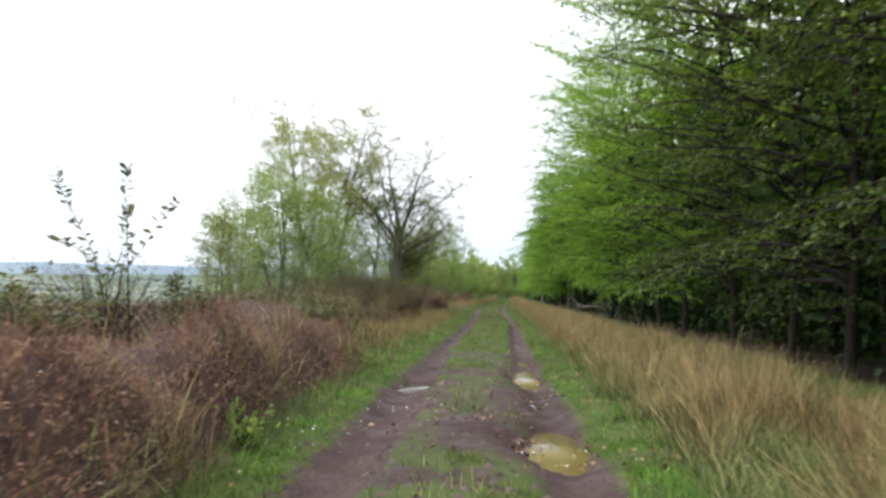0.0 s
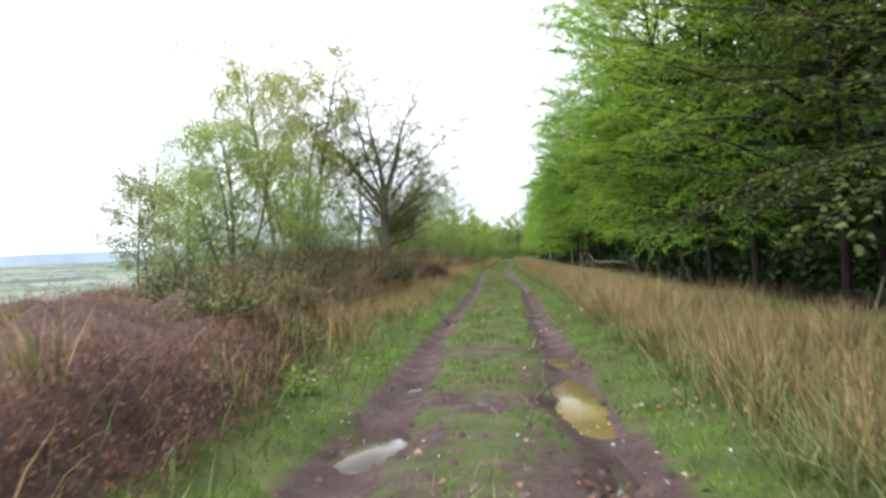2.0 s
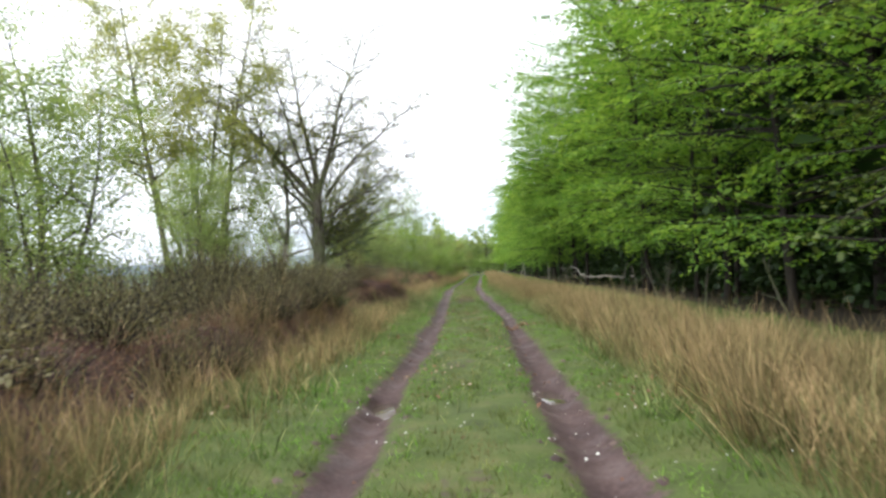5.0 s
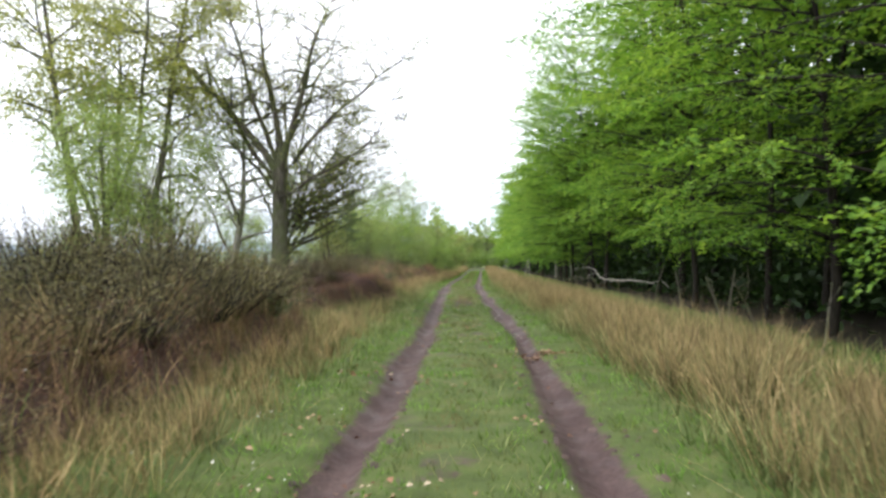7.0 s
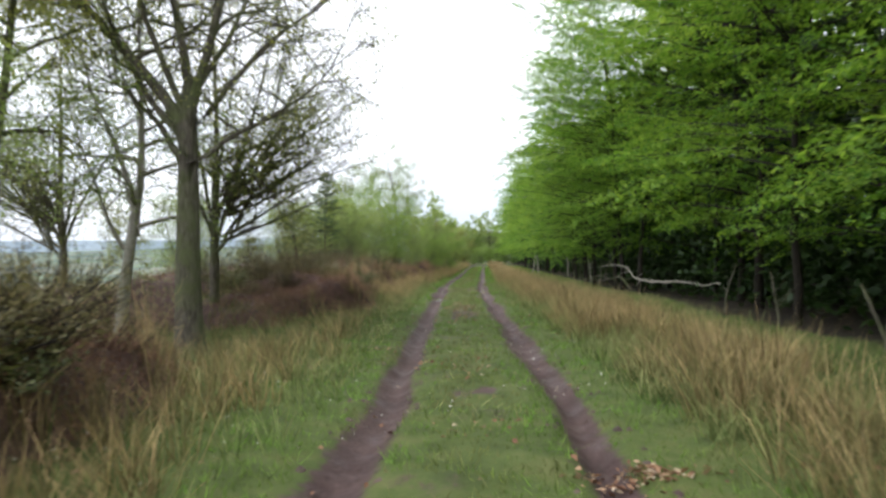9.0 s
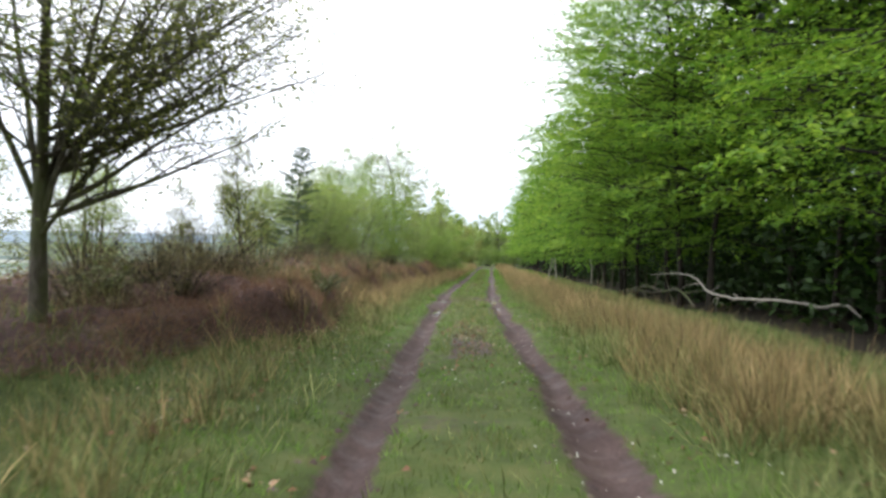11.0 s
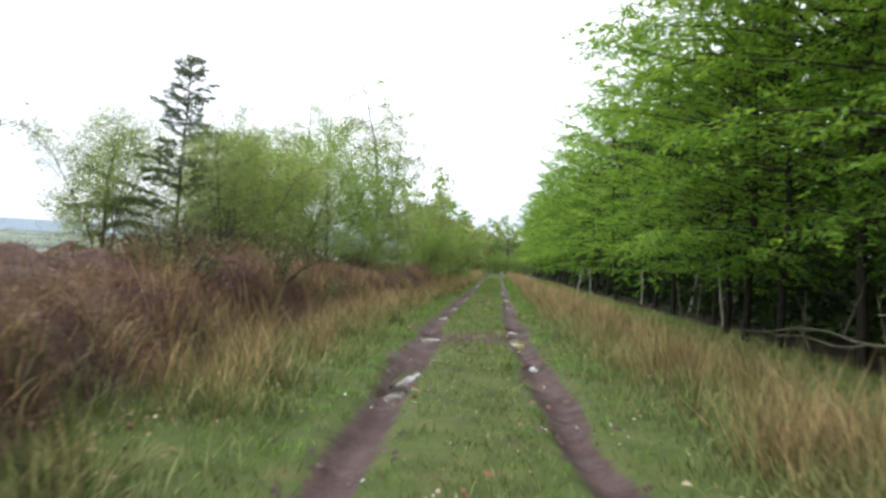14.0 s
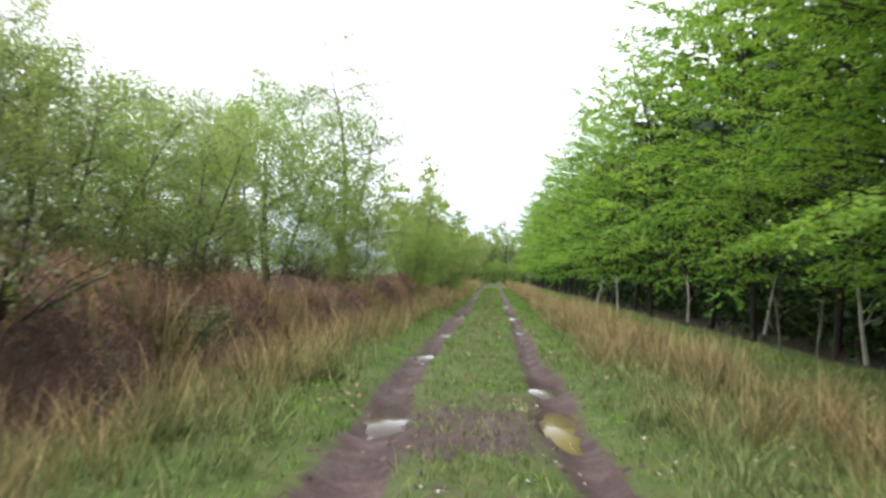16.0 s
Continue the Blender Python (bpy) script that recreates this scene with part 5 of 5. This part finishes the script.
def dead_limb():
    """A grey limb with bare twigs lying along the wood's edge, farther on."""
    rng = np.random.RandomState(83)
    x0, y0 = 5.9, 49.6
    base = np.array([x0, y0, float(gz(x0, y0))])
    ob = thing("dead_branch", "grey dead branch with bare twigs lying along the wood's edge", "dead branch", pose(*base))
    main = np.array([np.array([x, y, float(gz(x, y)) + h]) - base for x, y, h in ((5.9, 49.6, 0.05), (5.75, 50.6, 0.5), (5.6, 51.6, 0.42), (5.45, 52.9, 0.5), (5.3, 54.2, 0.36), (5.2, 55.8, 0.25))])
    main = eased(main)
    v, f = tubes([(main, taper(0.034, 0.008, len(main)), 7)])
    part("limb", mesh_np("limb", v, f, M_BARK, True), ob)
    for k in range(9):
        p, d = at_line(main, 0.15 + 0.8 * k / 9)
        line = bough(rng, p, unit(d * (1 if k % 2 else -0.6) + rng.normal(0, 0.6, 3) + np.array([0.15, 0, 0.1])), rng.uniform(0.5, 1.5), 6, 0.03, 0.2)
        v, f = tubes([(line, taper(0.02, 0.004, 7), 5)])
        part("twig", mesh_np("twig", v, f, M_BARK, True), ob)


dead_limb()


def clods():
    """Lumps of churned mud along the ruts."""
    rng = np.random.RandomState(91)
    x, y = scatter(rng, 9000, -1.5, 1.5, 2.5, 66, 1.5)
    u = np.abs(x - lane(y))
    edge = np.exp(-((np.abs(u - HALF) - 0.24) / 0.1) ** 2) * 0.5 + (np.exp(-((y - 8.5) / 4.5) ** 2) + np.exp(-((y - 54.3) / 1.4) ** 2)) * (u < 0.7) * 0.7
    keep = rng.random_sample(len(x)) < edge
    x, y = x[keep], y[keep]
    n = len(x)
    r = rng.uniform(0.012, 0.05, n)
    base = np.array([[1, 0, 0], [0.3, 0.95, 0], [-0.8, 0.6, 0], [-0.8, -0.6, 0], [0.3, -0.95, 0], [0, 0, 0.75]])
    v = base[None] * (1 + rng.normal(0, 0.22, (n, 6, 3))) * r[:, None, None] * np.array([1, 1.3, 0.9])
    v = v + np.stack([x, y, gz(x, y) - 0.004], -1)[:, None]
    i = np.arange(n)[:, None] * 6
    f = np.concatenate([i + np.array([[k, (k + 1) % 5, 5]]) for k in range(5)])
    tagged(new("mud_clods", mesh_np("mud_clods", v, f, M_CLOD)), "lumps of churned red-brown mud along the ruts", "mud", kind="stuff")


clods()


def pole(x, y, h, lean, r, seed, mat, name, label):
    rng = np.random.RandomState(seed)
    line = bough(rng, (0, 0, -0.1), unit(np.array([lean[0], lean[1], 1.0])), h, 6, 0, 0.05)
    branches = [(line, taper(r, r * 0.45, 7), 7)]
    for k in range(3):
        p, d = at_line(line, rng.uniform(0.3, 0.9))
        branches.append((bough(rng, p, unit(d + rng.normal(0, 0.6, 3)), rng.uniform(0.3, 0.7), 3, 0, 0.15), taper(r * 0.35, 0.004, 4), 4))
    v, f = tubes(branches)
    ob = new(name, mesh_np(name, v, f, mat, True))
    ob.matrix_basis = pose(x, y, float(gz(x, y)))
    tagged(ob, label, "tree trunk", "stems at the wood's edge")


for _i, (_x, _y, _h, _lx, _ly, _r) in enumerate([(6.4, 60.1, 1.7, -0.05, 0.03, 0.045), (7.6, 67.4, 1.8, 0.03, 0, 0.05), (6.9, 71.7, 1.6, 0.02, 0.02, 0.05), (5.4, 75.0, 1.5, 0, 0, 0.05), (5.5, 80.0, 1.5, 0.05, 0, 0.05)]):
    pole(_x, _y, _h, (_lx, _ly), _r, 100 + _i, M_BIRCHBARK, "birch_pole", "slim pale birch pole at the wood's dark edge")
for _i, (_x, _y, _h, _lx, _ly, _r) in enumerate([(5.2, 32.6, 1.1, -0.35, 0.1, 0.035), (5.6, 33.6, 1.2, 0.1, 0, 0.03), (4.8, 30.0, 1.2, -0.3, -0.2, 0.025), (4.6, 27.5, 1.1, 0.4, 0, 0.02), (5.6, 36.8, 1.1, -0.2, 0.1, 0.03), (4.9, 24.0, 1.3, -0.3, 0, 0.022), (5.1, 16.0, 1.3, 0.3, 0, 0.025), (5.8, 40.2, 1.2, 0.15, 0, 0.03), (5.9, 51.5, 1.3, -0.2, 0, 0.03), (5.7, 54.0, 1.2, 0.1, 0, 0.025), (5.9, 60.8, 1.2, 0.1, 0, 0.03), (5.9, 62.2, 1.2, -0.1, 0, 0.03)]):
    pole(_x, _y, _h, (_lx, _ly), _r, 120 + _i, M_BARK, "dead_tree", "bare leaning dead grey sapling at the wood's dark edge")


def leafy_clump(name, label, x, y, h, r, leaf, n, mat, seed, group):
    """A low bush: arching stems from one foot with leaves along them."""
    rng = np.random.RandomState(seed)
    lines = []
    for k in range(n):
        a, t = rng.uniform(0, 6.283), rng.uniform(0.1, 1.0)
        d = unit(np.array([math.cos(a) * r * t, math.sin(a) * r * t, h * rng.uniform(0.6, 1.0)]))
        foot = np.array([math.cos(a) * r * 0.35 * t, math.sin(a) * r * 0.35 * t, -0.05])
        lines.append(bough(rng, foot, d, h * rng.uniform(0.65, 1.1), 2, 0.25, 0.12))
    ob = thing(name, label, "bush", pose(x, y, float(gz(x, y)) - 0.02), group)
    v, f = tubes([(t, np.array([0.008, 0.005, 0.002]), 3) for t in lines])
    part("stem_tuft", mesh_np("stem_tuft", v, f, M_DARKBARK, True), ob)
    v, f = twig_leaves(rng, lines, 22, leaf[0], leaf[1], 0.15, 0.0, 0.05)
    part("foliage", mesh_np("foliage", v, f, mat), ob)


for _i, (_x, _y, _h, _r) in enumerate([ (-2.9, 12.8, 0.5, 0.5), (-3.4, 13.8, 0.55, 0.6), (-2.6, 14.3, 0.5, 0.45), (-4.2, 14.8, 0.55, 0.6), (-3.1, 52.8, 0.9, 0.6), (-2.9, 55.5, 0.7, 0.5), (-3.6, 50.2, 0.8, 0.6)]):
    leafy_clump("bramble_bush", "low bramble with olive green leaves beside the heather", _x, _y, _h, _r, (0.055, 0.036), 9 if _r < 0.3 else 34, M_BRAMBLE, 200 + _i, "brambles by the track")
def gorse_thickets():
    """Gorse standing in the heather, thickest before the old trees."""
    rng = random.Random(23)
    kinds = []
    spots = [(-4.6, 27.2, 1.3), (-5.4, 28.6, 1.4), (-4.4, 29.4, 1.1), (-6.2, 30.2, 1.3), (-4.6, 30.8, 0.7), (-4.3, 42.6, 1.2), (-5.2, 43.4, 1.4), (-6.4, 42.8, 1.3), (-4.0, 44.6, 1.2), (-7.6, 38.6, 0.9), (-8.6, 36.0, 0.8), (-3.3, 7.9, 0.9), (-4.6, 8.8, 1.1),
             (-3.4, 25.6, 1.0), (-3.8, 26.9, 1.1), (-4.3, 25.2, 1.2), (-4.0, 23.9, 1.0), (-5.1, 26.2, 1.3), (-3.4, 28.3, 0.8), (-5.0, 23.4, 1.1), (-4.0, 40.7, 0.8), (-4.7, 41.5, 0.9), (-4.6, 39.9, 0.7), (-5.5, 40.7, 0.9), (-3.7, 42.0, 0.8), (-3.4, 22.7, 0.8), (-3.7, 21.5, 0.8), (-4.4, 22.3, 1.0),
             (-3.5, 18.2, 0.8), (-4.3, 18.9, 1.0), (-3.6, 19.8, 0.8), (-4.6, 20.6, 1.0), (-5.4, 21.4, 1.1), (-5.4, 19.2, 1.0), (-4.2, 17.1, 0.9), (-5.2, 17.6, 0.9), (-6.0, 24.6, 1.1), (-5.9, 22.8, 1.1), (-3.3, 16.6, 0.7), (-6.2, 27.8, 1.2), (-3.1, 24.6, 0.85), (-3.0, 26.2, 0.85), (-3.1, 27.4, 0.9), (-3.3, 29.4, 0.9), (-3.0, 23.4, 0.8), (-2.9, 28.5, 0.75), (-3.4, 30.4, 0.8), (-3.9, 28.0, 1.1), (-3.9, 29.9, 1.0), (-3.0, 21.6, 0.7), (-3.1, 20.2, 0.7), (-4.4, 52.2, 0.8), (-5.2, 53.4, 1.0), (-4.6, 57.4, 0.9), (-5.6, 58.4, 1.1), (-3.9, 59.6, 0.8), (-5.0, 62.2, 1.0), (-3.6, 64.4, 0.9)]
    for k, (x, y, h) in enumerate(spots):
        if k < 4:
            leafy_clump("gorse_bush", "dark olive gorse bush with upright spiny sprays", x, y, h, 0.68 * h, (0.052, 0.015), 110, M_GORSE, 230 + k, "gorse in the heather")
            kinds.append((scene.collection.objects[-3], h))
        else:
            ob, h0 = kinds[k % 4]
            f = h / h0
            copy_thing(ob, pose(x, y, float(gz(x, y)) - 0.04, 0, 0, rng.uniform(0, 360))).scale = (f * 1.08, f * 1.08, f)


gorse_thickets()
for _x, _y, _h, _r in ((-1.86, 5.6, 0.26, 0.16), (-1.9, 11.9, 0.3, 0.22)):
    leafy_clump("fern", "bright green young fern at the foot of the heather", _x, _y, _h, _r, (0.085, 0.03), 11, M_BUSH_LEAF, 280 + int(_y), "ferns by the track")


def frond_heap():
    """Dead bracken dropped across the rut."""
    rng = np.random.RandomState(95)
    n = 230
    x, y = rng.normal(1.12, 0.2, n), rng.normal(28.2, 0.11, n)
    p = np.stack([x, y, gz(x, y) + 0.10 * np.exp(-((x - 1.0) / 0.2) ** 2) * rng.random_sample(n)], -1)
    l = rng.uniform(0.03, 0.08, n)
    v, f = leaves(p, rng.normal(0, 1, (n, 3)) * np.array([1, 1, 0.35]), unit(rng.normal(0, 0.6, (n, 3)) + np.array([0, 0, 1])), l, l * 0.4, 0.3)
    tagged(new("bracken_heap", mesh_np("bracken_heap", v, f, M_LITTER)), "small heap of dead red-brown bracken lying in the rut", "bracken", kind="stuff")


frond_heap()


def heath_clumps():
    """Low gorse and bilberry clumps standing in the heather."""
    rng = random.Random(77)
    kinds = []
    for k in range(3):
        name = "gorse_bush" if k < 2 else "bilberry_bush"
        label = "low olive gorse clump among heather" if k < 2 else "low green bilberry clump among heather"
        y = 15.5 + k * 1.7
        leafy_clump(name, label, -3.6 - k * 0.7, y, 0.55, 0.5, (0.06, 0.02) if k < 2 else (0.05, 0.03), 60, M_GORSE if k < 2 else M_BRAMBLE, 300 + k, "clumps in the heather")
        kinds.append(scene.collection.objects[-3])
    for k in range(34):
        y = rng.choice([rng.uniform(3.5, 20), rng.uniform(20, 31), rng.uniform(41, 62)])
        x = float(lane(y)) - float(heath_front(-2.5, y)) - rng.uniform(0.5, 3.6)
        ob = copy_thing(kinds[k % 3], pose(x, y, float(gz(x, y)) - 0.05, 0, 0, rng.uniform(0, 360)))
        f = rng.uniform(0.6, 1.25)
        ob.scale = (f * 1.2, f * 1.2, f)


heath_clumps()
